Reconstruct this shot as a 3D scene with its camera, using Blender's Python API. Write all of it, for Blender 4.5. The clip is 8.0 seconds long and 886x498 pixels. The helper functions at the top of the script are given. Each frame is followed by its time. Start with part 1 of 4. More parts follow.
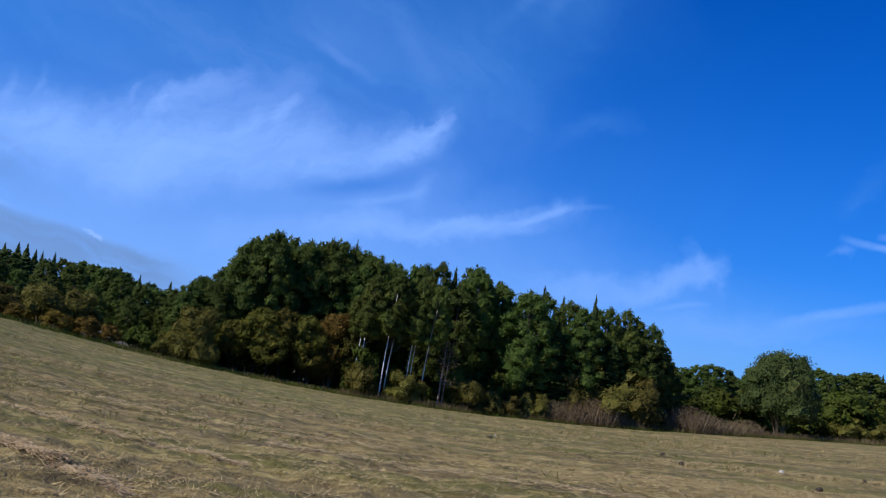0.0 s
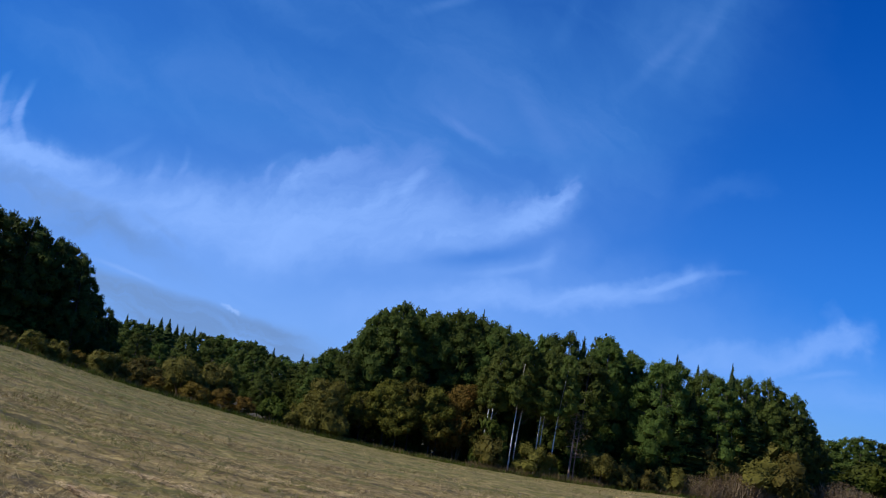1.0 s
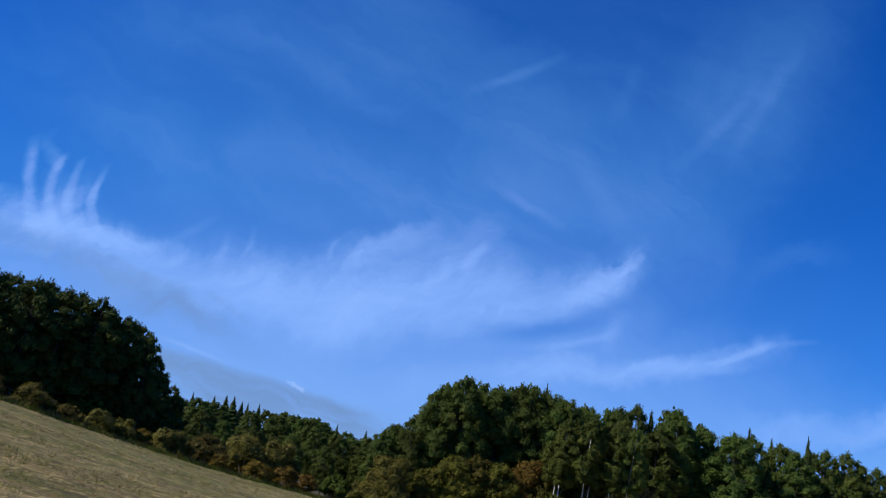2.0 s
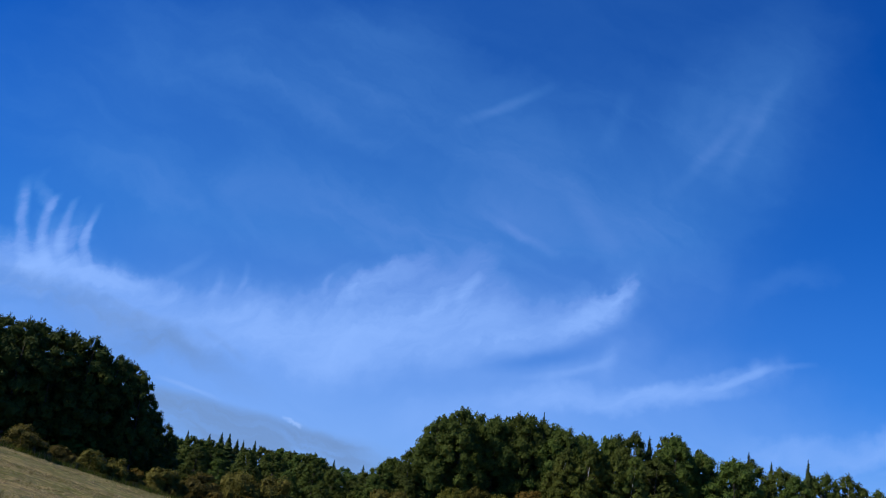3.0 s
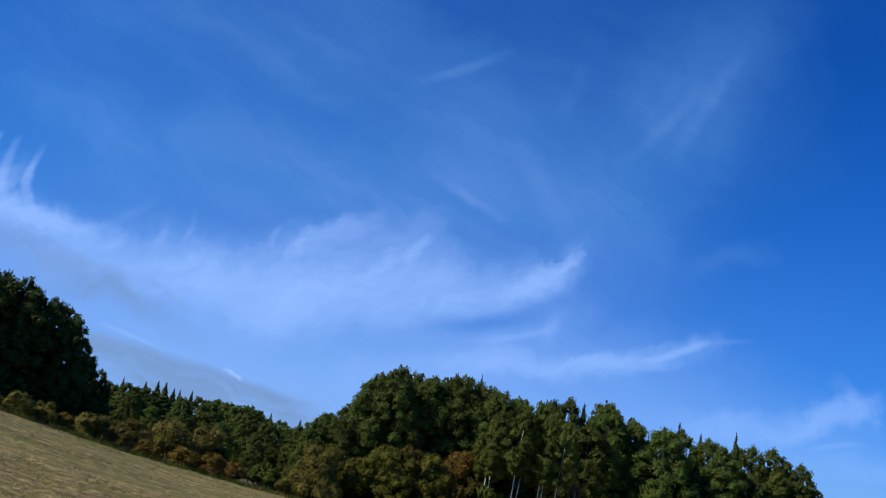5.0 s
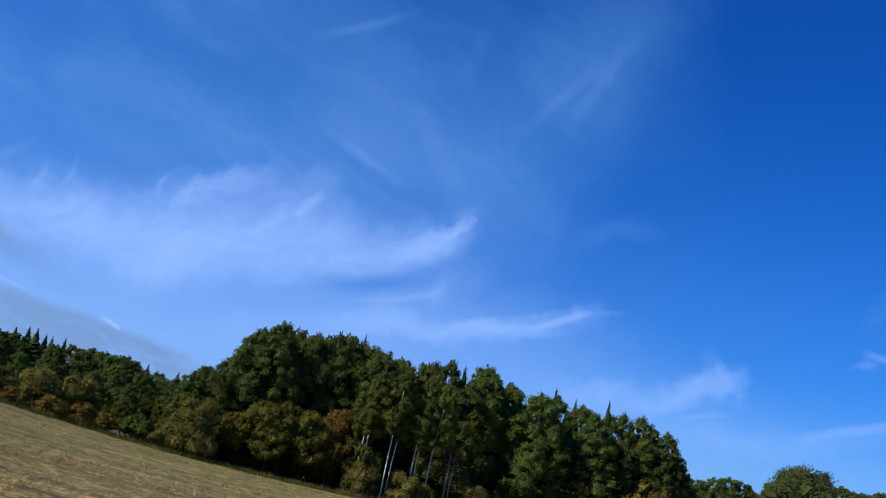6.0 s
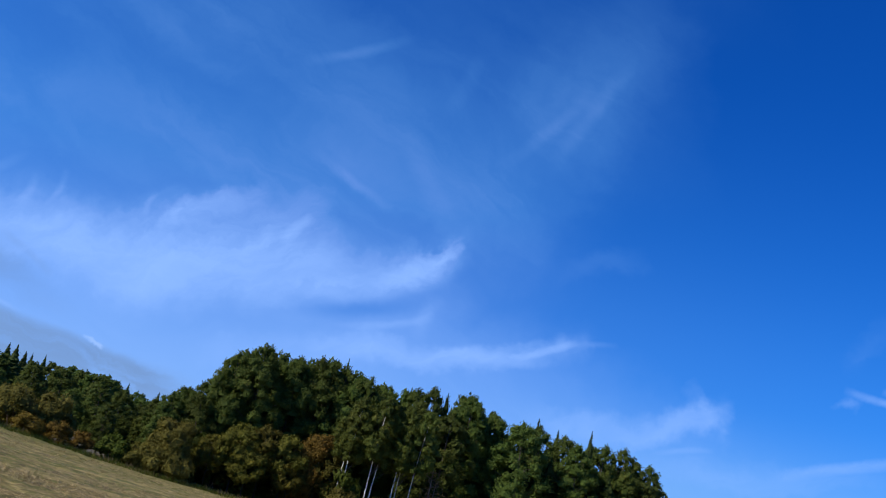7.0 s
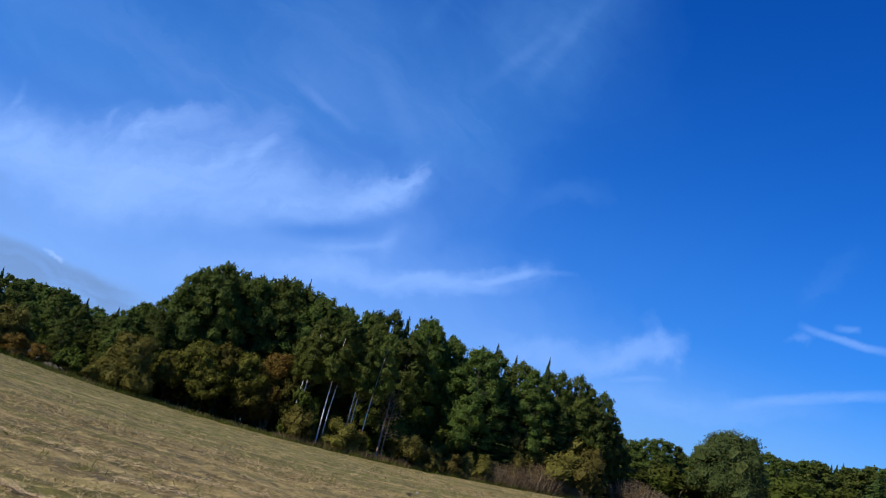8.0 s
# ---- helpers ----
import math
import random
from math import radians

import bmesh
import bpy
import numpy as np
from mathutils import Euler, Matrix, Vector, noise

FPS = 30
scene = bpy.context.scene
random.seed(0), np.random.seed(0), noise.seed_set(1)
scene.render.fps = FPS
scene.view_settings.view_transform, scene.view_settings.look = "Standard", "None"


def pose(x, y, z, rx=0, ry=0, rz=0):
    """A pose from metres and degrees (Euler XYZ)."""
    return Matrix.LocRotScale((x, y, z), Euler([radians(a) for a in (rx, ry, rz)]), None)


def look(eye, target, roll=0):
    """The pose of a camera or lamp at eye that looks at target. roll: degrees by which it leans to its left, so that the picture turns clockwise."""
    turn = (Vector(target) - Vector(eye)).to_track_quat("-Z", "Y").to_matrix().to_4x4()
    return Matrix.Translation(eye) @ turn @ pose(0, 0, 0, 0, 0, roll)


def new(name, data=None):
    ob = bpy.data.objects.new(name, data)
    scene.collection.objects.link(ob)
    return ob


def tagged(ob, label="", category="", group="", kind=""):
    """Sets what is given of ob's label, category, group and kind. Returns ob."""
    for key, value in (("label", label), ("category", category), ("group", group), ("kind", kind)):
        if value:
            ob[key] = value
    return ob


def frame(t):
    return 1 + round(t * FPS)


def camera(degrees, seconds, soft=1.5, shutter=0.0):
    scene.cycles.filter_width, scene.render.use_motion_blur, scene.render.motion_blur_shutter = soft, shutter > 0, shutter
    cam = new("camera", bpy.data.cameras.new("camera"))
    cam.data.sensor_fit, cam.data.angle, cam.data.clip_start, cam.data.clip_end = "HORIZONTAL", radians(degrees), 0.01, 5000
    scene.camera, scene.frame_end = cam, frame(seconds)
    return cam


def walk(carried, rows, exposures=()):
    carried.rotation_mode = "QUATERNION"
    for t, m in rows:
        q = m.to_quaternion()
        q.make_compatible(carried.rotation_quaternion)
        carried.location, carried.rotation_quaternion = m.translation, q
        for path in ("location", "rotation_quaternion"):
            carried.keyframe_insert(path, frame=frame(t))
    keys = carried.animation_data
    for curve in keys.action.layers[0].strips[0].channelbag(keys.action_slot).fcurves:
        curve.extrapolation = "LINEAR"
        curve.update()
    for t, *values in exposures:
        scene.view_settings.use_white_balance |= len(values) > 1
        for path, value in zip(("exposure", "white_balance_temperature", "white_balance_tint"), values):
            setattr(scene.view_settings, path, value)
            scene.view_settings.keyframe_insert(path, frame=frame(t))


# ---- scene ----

# ---------------------------------------------------------------- camera
cam = camera(50.0, 8.0, soft=1.1)
PATH = [
    (0.0, pose(0.00, 0.00, 1.60, 97.40, -8.00, 0.00)),
    (0.5, pose(0.06, 0.15, 1.60, 101.91, -9.71, 4.41)),
    (1.0, pose(0.12, 0.30, 1.60, 100.55, -8.10, 7.80)),
    (1.5, pose(0.19, 0.45, 1.60, 103.35, -7.97, 9.73)),
    (1.7, pose(0.21, 0.51, 1.60, 103.79, -8.24, 11.26)),
    (2.8, pose(0.35, 0.84, 1.60, 106.14, -7.01, 11.64)),
    (3.0, pose(0.38, 0.90, 1.60, 106.37, -6.48, 11.73)),
    (3.5, pose(0.44, 1.05, 1.60, 108.39, -7.20, 9.26)),
    (4.0, pose(0.50, 1.20, 1.60, 109.64, -7.82, 6.51)),
    (4.2, pose(0.53, 1.26, 1.60, 108.95, -8.55, 7.13)),
    (5.3, pose(0.66, 1.59, 1.60, 103.14, -8.48, 8.06)),
    (5.5, pose(0.69, 1.65, 1.60, 102.82, -8.31, 6.15)),
    (6.0, pose(0.75, 1.80, 1.60, 103.35, -10.09, 0.73)),
    (6.5, pose(0.81, 1.95, 1.60, 102.71, -10.50, 1.00)),
    (7.0, pose(0.88, 2.10, 1.60, 105.20, -11.40, -0.42)),
    (7.5, pose(0.94, 2.25, 1.60, 102.25, -11.74, 0.07)),
    (8.0, pose(1.00, 2.40, 1.60, 101.19, -12.70, -2.92)),
]
walk(cam, PATH, [(0.0, -0.02, 6100, 11), (0.5, -0.12, 6000, 12), (1.0, -0.07, 6350, 10), (1.5, -0.05, 6450, 10), (3.0, -0.06, 6500, 10), (3.5, 0.0, 6650, 10), (5.5, 0.06, 6800, 10), (6.5, 0.08, 6650, 10), (8.0, 0.07, 6550, 10)])

# ---------------------------------------------------------------- sun and sky
SUN_AZ, SUN_EL = -115.0, 42.0          # degrees, clockwise from +y


def plan(az, dist, z=0.0):
    a = radians(az)
    return Vector((dist * math.sin(a), dist * math.cos(a), z))


sun = new("sun", bpy.data.lights.new("sun", "SUN"))
sun.data.energy, sun.data.angle, sun.data.color = 5.0, radians(0.5), (1.0, 0.93, 0.82)
sun_from = plan(SUN_AZ, math.cos(radians(SUN_EL)), math.sin(radians(SUN_EL)))
sun.matrix_world = look(sun_from * 50, (0, 0, 0))

world = bpy.data.worlds.new("sky")
scene.world = world
world.use_nodes = True
wt = world.node_tree
wt.nodes.clear()


def feed(tree, socket, value):
    if isinstance(value, (int, float)):
        socket.default_value = value
    elif isinstance(value, tuple):
        socket.default_value = value
    else:
        tree.links.new(value, socket)


def calc(op, a, b=0.0, c=0.0, tree=wt, clamp=False):
    n = tree.nodes.new("ShaderNodeMath")
    n.operation, n.use_clamp = op, clamp
    for i, v in enumerate((a, b, c)):
        feed(tree, n.inputs[i], v)
    return n.outputs[0]


def xyz(x, y, z, tree=wt):
    n = tree.nodes.new("ShaderNodeCombineXYZ")
    for i, v in enumerate((x, y, z)):
        feed(tree, n.inputs[i], v)
    return n.outputs[0]


def noise_at(vec, scale, detail=4.0, rough=0.55, tree=wt, distortion=0.0):
    n = tree.nodes.new("ShaderNodeTexNoise")
    feed(tree, n.inputs["Vector"], vec)
    n.inputs["Scale"].default_value = scale
    n.inputs["Detail"].default_value = detail
    n.inputs["Roughness"].default_value = rough
    n.inputs["Distortion"].default_value = distortion
    return n.outputs["Fac"]


def ramp(value, lo, hi, out_lo=0.0, out_hi=1.0, tree=wt, smooth=True):
    n = tree.nodes.new("ShaderNodeMapRange")
    n.interpolation_type = "SMOOTHSTEP" if smooth else "LINEAR"
    feed(tree, n.inputs["Value"], value)
    for key, v in (("From Min", lo), ("From Max", hi), ("To Min", out_lo), ("To Max", out_hi)):
        n.inputs[key].default_value = v
    return n.outputs["Result"]


def mix_col(fac, a, b, tree=wt, blend="MIX"):
    n = tree.nodes.new("ShaderNodeMix")
    n.data_type, n.blend_type = "RGBA", blend
    feed(tree, n.inputs[0], fac)
    feed(tree, n.inputs[6], a)
    feed(tree, n.inputs[7], b)
    return n.outputs[2]


# the direction, laid out on a plane straight ahead: U to the right, V up
where = wt.nodes.new("ShaderNodeTexCoord").outputs["Generated"]
parts = wt.nodes.new("ShaderNodeSeparateXYZ")
wt.links.new(where, parts.inputs[0])
ahead = calc("MAXIMUM", parts.outputs["Y"], 0.15)
U0, V0 = calc("DIVIDE", parts.outputs["X"], ahead), calc("DIVIDE", parts.outputs["Z"], ahead)
flat = xyz(U0, V0, 0.0)
# ragged edges: two scales of warp
wa = calc("SUBTRACT", noise_at(flat, 7.0, 5.0, 0.6), 0.5)
wb = calc("SUBTRACT", noise_at(xyz(V0, U0, 3.7), 7.0, 5.0, 0.6), 0.5)
wc = calc("SUBTRACT", noise_at(flat, 26.0, 5.0, 0.62), 0.5)
wd = calc("SUBTRACT", noise_at(xyz(V0, U0, 8.1), 26.0, 5.0, 0.62), 0.5)
U = calc("MULTIPLY_ADD", wa, 0.10, calc("MULTIPLY_ADD", wc, 0.030, U0))
V = calc("MULTIPLY_ADD", wb, 0.085, calc("MULTIPLY_ADD", wd, 0.020, V0))
# a calmer pair for thin streaks
UC = calc("MULTIPLY_ADD", wa, 0.030, U0)
VC = calc("MULTIPLY_ADD", wb, 0.024, V0)


def fibres(angle, along, across, seed):
    """Combed noise, drawn out along one direction."""
    ca, sa = math.cos(radians(angle)), math.sin(radians(angle))
    p = calc("MULTIPLY_ADD", U, ca * along, calc("MULTIPLY", V, sa * along))
    q = calc("MULTIPLY_ADD", V, ca * across, calc("MULTIPLY", U, -sa * across))
    return noise_at(xyz(p, q, seed), 1.0, 6.0, 0.6, distortion=0.6)


def stroke(u, v, angle, length, width, bend=0.0, amount=1.0, calm=False):
    """A soft streak of cloud about (u, v); bend lifts its ends."""
    ca, sa = math.cos(radians(angle)), math.sin(radians(angle))
    du, dv = calc("SUBTRACT", UC if calm else U, u), calc("SUBTRACT", VC if calm else V, v)
    s = calc("DIVIDE", calc("MULTIPLY_ADD", du, ca, calc("MULTIPLY", dv, sa)), length)
    ss = calc("MULTIPLY", s, s)
    d = calc("MULTIPLY_ADD", dv, ca, calc("MULTIPLY", du, -sa))
    d = calc("DIVIDE", calc("MULTIPLY_ADD", ss, -bend, d), width)
    a = calc("SUBTRACT", 1.0, ss, clamp=True)
    b = calc("SUBTRACT", 1.0, calc("MULTIPLY", d, d), clamp=True)
    return calc("MULTIPLY", calc("MULTIPLY", a, calc("MULTIPLY", b, b)), amount)


def total(values):
    acc = values[0]
    for v in values[1:]:
        acc = calc("ADD", acc, v)
    return acc


bands = total([
    # the broad crescent veil: left body, thick middle, upswept arm with its bright tip
    stroke(-0.52, 0.196, -9, 0.20, 0.052, 0.012, 0.42),
    stroke(-0.33, 0.196, 1, 0.19, 0.058, 0.016, 0.46),
    stroke(-0.285, 0.232, 14, 0.13, 0.062, 0.0, 0.34),
    stroke(-0.40, 0.205, 28, 0.07, 0.030, 0.0, 0.22),
    stroke(-0.135, 0.202, 19, 0.140, 0.022, 0.020, 0.36, True),
    stroke(-0.120, 0.222, 20, 0.120, 0.034, 0.012, 0.26),
    stroke(-0.062, 0.246, 38, 0.055, 0.017, 0.0, 0.34),
    stroke(-0.048, 0.258, 14, 0.034, 0.011, 0.0, 0.22),
    # curls that stand up from its upper edge
    stroke(-0.210, 0.256, 52, 0.024, 0.010, -0.004, 0.46, True),
    stroke(-0.240, 0.238, 38, 0.036, 0.014, 0.0, 0.24),
    stroke(-0.338, 0.256, 70, 0.020, 0.008, -0.008, 0.20, True),
    stroke(-0.372, 0.252, 75, 0.018, 0.006, -0.006, 0.10, True),
    stroke(-0.30, 0.262, 34, 0.06, 0.020, 0.0, 0.16),
    stroke(-0.475, 0.250, 80, 0.024, 0.007, 0.004, 0.10, True),
    stroke(-0.510, 0.240, 70, 0.020, 0.008, 0.004, 0.12, True),
    stroke(-0.560, 0.258, 30, 0.045, 0.009, 0.004, 0.07, True),
    # the lower band with its bright tip
    stroke(-0.02, 0.150, 8, 0.15, 0.020, 0.010, 0.44),
    stroke(0.020, 0.158, 4, 0.060, 0.010, 0.0, 0.26, True),
    stroke(-0.16, 0.128, 10, 0.14, 0.022, 0.0, 0.20),
    stroke(0.080, 0.174, 24, 0.036, 0.0060, 0.003, 0.46, True),
    stroke(0.096, 0.188, 100, 0.012, 0.008, 0.0, 0.10, True),
    stroke(0.120, 0.190, 12, 0.036, 0.005, 0.0, 0.07, True),
    stroke(-0.092, 0.169, 16, 0.056, 0.0065, 0.008, 0.20, True),
    stroke(-0.052, 0.188, 74, 0.030, 0.013, -0.006, 0.13, True),
    # upright wisps at the far left, fanning out of one bright root
    stroke(-0.756, 0.292, 104, 0.056, 0.0115, -0.020, 0.40, True),
    stroke(-0.728, 0.288, 103, 0.054, 0.0105, -0.019, 0.38, True),
    stroke(-0.696, 0.288, 100, 0.046, 0.0095, -0.020, 0.34, True),
    stroke(-0.790, 0.305, 108, 0.070, 0.014, -0.014, 0.36, True),
    stroke(-0.770, 0.340, 112, 0.050, 0.016, 0.0, 0.10),
    stroke(-0.735, 0.264, 104, 0.060, 0.055, 0.0, 0.44),
    stroke(-0.800, 0.252, -10, 0.10, 0.050, 0.0, 0.40),
    stroke(-0.710, 0.244, -14, 0.12, 0.030, 0.014, 0.52),
    stroke(-0.640, 0.236, -8, 0.09, 0.018, 0.006, 0.30),
    stroke(-0.625, 0.239, -14, 0.030, 0.005, 0.0, 0.22, True),
    # bands low over the far wood
    stroke(0.178, 0.119, 10, 0.115, 0.020, 0.012, 0.40),
    stroke(0.258, 0.146, 138, 0.034, 0.012, 0.0, 0.12),
    stroke(0.232, 0.134, 22, 0.060, 0.018, 0.0, 0.26),
    stroke(0.435, 0.127, 15, 0.12, 0.009, 0.0, 0.34, True),
    stroke(0.320, 0.098, 6, 0.16, 0.022, 0.0, 0.16),
    stroke(0.458, 0.194, -3, 0.066, 0.0065, 0.004, 0.34, True),
    stroke(0.398, 0.192, -10, 0.018, 0.008, 0.0, 0.14),
    stroke(0.452, 0.209, 6, 0.018, 0.006, 0.0, 0.20, True),
    stroke(0.236, 0.104, 12, 0.034, 0.0045, 0.0, 0.20, True),
    stroke(0.420, 0.262, 40, 0.050, 0.020, 0.0, 0.035),
])
veil = total([
    stroke(-0.36, 0.44, -22, 0.50, 0.22, 0.0, 0.085),
    stroke(-0.18, 0.40, -30, 0.34, 0.15, 0.0, 0.055),
    stroke(-0.186, 0.478, 26, 0.066, 0.010, 0.004, 0.077, True),
    stroke(0.055, 0.44, 62, 0.22, 0.10, 0.0, 0.102),
    stroke(0.044, 0.425, 52, 0.075, 0.012, 0.006, 0.055, True),
    stroke(0.085, 0.452, 66, 0.090, 0.014, -0.006, 0.050, True),
    stroke(-0.06, 0.46, 70, 0.050, 0.014, 0.0, 0.033, True),
    stroke(-0.155, 0.322, -28, 0.065, 0.009, 0.0, 0.066, True),
    stroke(-0.08, 0.340, -58, 0.075, 0.020, 0.0, 0.039, True),
    stroke(0.125, 0.280, 18, 0.060, 0.020, 0.0, 0.055),
    stroke(-0.10, 0.62, 12, 0.40, 0.16, 0.0, 0.06),
    stroke(-0.66, 0.50, 6, 0.44, 0.22, 0.0, 0.088),
    stroke(-0.43, 0.468, -24, 0.19, 0.016, 0.006, 0.041),
    stroke(-0.02, 0.45, 10, 0.26, 0.16, 0.0, 0.085),
    stroke(-0.64, 0.36, -30, 0.14, 0.04, 0.0, 0.041),
    stroke(-0.38, 0.31, -6, 0.46, 0.12, 0.0, 0.13),
])
comb = ramp(fibres(10, 6.0, 26.0, 1.0), 0.27, 0.73, 0.55, 1.45)
comb = calc("MULTIPLY", comb, ramp(fibres(34, 11.0, 40.0, 17.0), 0.30, 0.70, 0.78, 1.22))
comb2 = ramp(fibres(-28, 4.0, 13.0, 5.0), 0.28, 0.75, 0.72, 1.25)
cover = calc("ADD", calc("MULTIPLY", bands, comb), calc("MULTIPLY", veil, comb2))
# a milky layer below the crescent, thinner away from the sun, with one blue gap
brim = calc("MULTIPLY_ADD", calc("MAXIMUM", calc("ADD", U, 0.10), 0.0), -0.30, 0.248)
milk = calc("MULTIPLY", ramp(calc("SUBTRACT", V, brim), 0.030, -0.070), ramp(U0, 0.40, -0.25, 0.10, 0.36))
haze = calc("MULTIPLY", ramp(V0, 0.55, 0.0), ramp(U0, 0.45, -0.6, 0.045, 0.20))
gap = total([stroke(-0.122, 0.182, 11, 0.090, 0.017, 0.012, 0.75, True), stroke(0.01, 0.205, 30, 0.09, 0.022, 0.0, 0.25)])
milk = calc("MULTIPLY", milk, ramp(fibres(-12, 3.0, 9.0, 13.0), 0.3, 0.7, 0.75, 1.2))
cover = calc("ADD", cover, milk)
cover = calc("MULTIPLY", cover, calc("SUBTRACT", 1.0, calc("MULTIPLY", gap, 0.95), clamp=True))
low = calc("MULTIPLY", ramp(V0, 0.17, 0.03), ramp(U0, 0.5, -0.2, 0.20, 0.24))
cover = calc("ADD", calc("ADD", cover, haze), low)
cover = calc("SUBTRACT", 1.0, calc("EXPONENT", calc("MULTIPLY", cover, -1.42)))
# grey undersides low on the left
grey = total([
    stroke(-0.66, 0.196, -15, 0.20, 0.034, 0.0, 0.75),
    stroke(-0.54, 0.158, -20, 0.13, 0.024, 0.0, 0.60),
    stroke(-0.500, 0.180, -28, 0.030, 0.007, 0.0, 0.45, True),
    stroke(-0.470, 0.162, -30, 0.022, 0.007, 0.0, 0.55, True),
    stroke(-0.610, 0.205, -18, 0.050, 0.008, 0.0, 0.40, True),
    stroke(-0.405, 0.088, -9, 0.12, 0.009, 0.0, 0.75, True),
    stroke(-0.36, 0.070, -9, 0.16, 0.012, 0.0, 0.55, True),
    stroke(-0.50, 0.090, -9, 0.12, 0.016, 0.0, 0.45, True),
])
grey = calc("MULTIPLY", grey, ramp(fibres(-14, 8.0, 26.0, 9.0), 0.34, 0.62, 0.40, 1.0))
# a grey bank under them, with a slanting upper edge and one sunlit crest
bank_edge = calc("MULTIPLY_ADD", calc("ADD", UC, 0.404), -0.145, 0.097)
bank = calc("MULTIPLY", ramp(calc("SUBTRACT", VC, bank_edge), 0.003, -0.012), ramp(U0, -0.24, -0.33))
bank = calc("MULTIPLY", bank, ramp(fibres(-12, 5.0, 34.0, 21.0), 0.34, 0.60, 0.30, 1.0))
crest = total([stroke(-0.402, 0.098, -16, 0.016, 0.0040, 0.0, 0.7), stroke(-0.52, 0.118, -14, 0.05, 0.004, 0.0, 0.25, True)])

sky = wt.nodes.new("ShaderNodeTexSky")
sky.sky_type, sky.sun_disc = "NISHITA", False
sky.sun_elevation, sky.sun_rotation = radians(SUN_EL), radians(SUN_AZ)
sky.altitude, sky.air_density, sky.dust_density, sky.ozone_density = 100.0, 1.0, 0.3, 3.0
deep = wt.nodes.new("ShaderNodeHueSaturation")
deep.inputs["Saturation"].default_value = 1.35
wt.links.new(sky.outputs[0], deep.inputs["Color"])
blue = mix_col(1.0, deep.outputs[0], (0.13, 0.66, 1.36, 1.0), blend="MULTIPLY")
blue = mix_col(ramp(V0, 0.26, 0.02), blue, mix_col(1.0, blue, (1.25, 0.80, 0.97, 1.0), blend="MULTIPLY"))
thick = calc("MAXIMUM", ramp(cover, 0.18, 0.48), ramp(V0, 0.36, 0.20))
cloudy = mix_col(cover, blue, mix_col(thick, (1.7, 4.95, 10.4, 1.0), (3.1, 5.5, 11.4, 1.0)))
cloudy = mix_col(calc("MULTIPLY", bank, 0.92), cloudy, (1.9, 3.45, 6.8, 1.0))
cloudy = mix_col(calc("MULTIPLY", grey, 0.60, clamp=True), cloudy, (1.75, 3.2, 6.4, 1.0))
cloudy = mix_col(calc("MULTIPLY", crest, 0.8, clamp=True), cloudy, (4.2, 6.4, 11.4, 1.0))
back = wt.nodes.new("ShaderNodeBackground")
back.inputs["Strength"].default_value = 0.094
wt.links.new(cloudy, back.inputs["Color"])
wt.links.new(back.outputs[0], wt.nodes.new("ShaderNodeOutputWorld").inputs["Surface"])


# ---------------------------------------------------------------- materials
def material(name, rough=0.8):
    m = bpy.data.materials.new(name)
    m.use_nodes = True
    b = m.node_tree.nodes["Principled BSDF"]
    b.inputs["Roughness"].default_value = rough
    b.inputs["Specular IOR Level"].default_value = 0.25
    return m, m.node_tree, b


def leaf_material(name, dark, light, odd, odd_share=0.08, through_light=0.40):
    """Leaves: each spray has its own tone between dark and light, a few are odd ones; each plant leans a little its own way."""
    m, t, b = material(name, 0.65)
    b.inputs["Specular IOR Level"].default_value = 0.08
    geo = t.nodes.new("ShaderNodeNewGeometry").outputs["Random Per Island"]
    obj = t.nodes.new("ShaderNodeObjectInfo").outputs["Random"]
    pos = t.nodes.new("ShaderNodeTexCoord").outputs["Object"]
    patch = noise_at(pos, 0.45, 3.0, 0.6, tree=t)
    f = calc("ADD", calc("MULTIPLY", geo, 0.32, tree=t), calc("MULTIPLY_ADD", patch, 1.6, -0.42, tree=t), tree=t, clamp=True)
    c = mix_col(f, (*dark, 1), (*light, 1), tree=t)
    c = mix_col(calc("MULTIPLY", ramp(patch, 0.56, 0.70, tree=t), calc("GREATER_THAN", geo, 1 - odd_share * 4, tree=t), tree=t), c, (*odd, 1), tree=t)
    hs = t.nodes.new("ShaderNodeHueSaturation")
    feed(t, hs.inputs["Hue"], ramp(obj, 0, 1, 0.485, 0.515, tree=t, smooth=False))
    feed(t, hs.inputs["Value"], ramp(obj, 0, 1, 0.8, 1.2, tree=t, smooth=False))
    feed(t, hs.inputs["Color"], c)
    t.links.new(hs.outputs[0], b.inputs["Base Color"])
    tl = t.nodes.new("ShaderNodeBsdfTranslucent")
    t.links.new(hs.outputs[0], tl.inputs["Color"])
    mx = t.nodes.new("ShaderNodeMixShader")
    mx.inputs[0].default_value = through_light
    t.links.new(b.outputs[0], mx.inputs[1])
    t.links.new(tl.outputs[0], mx.inputs[2])
    t.links.new(mx.outputs[0], t.nodes["Material Output"].inputs["Surface"])
    return m


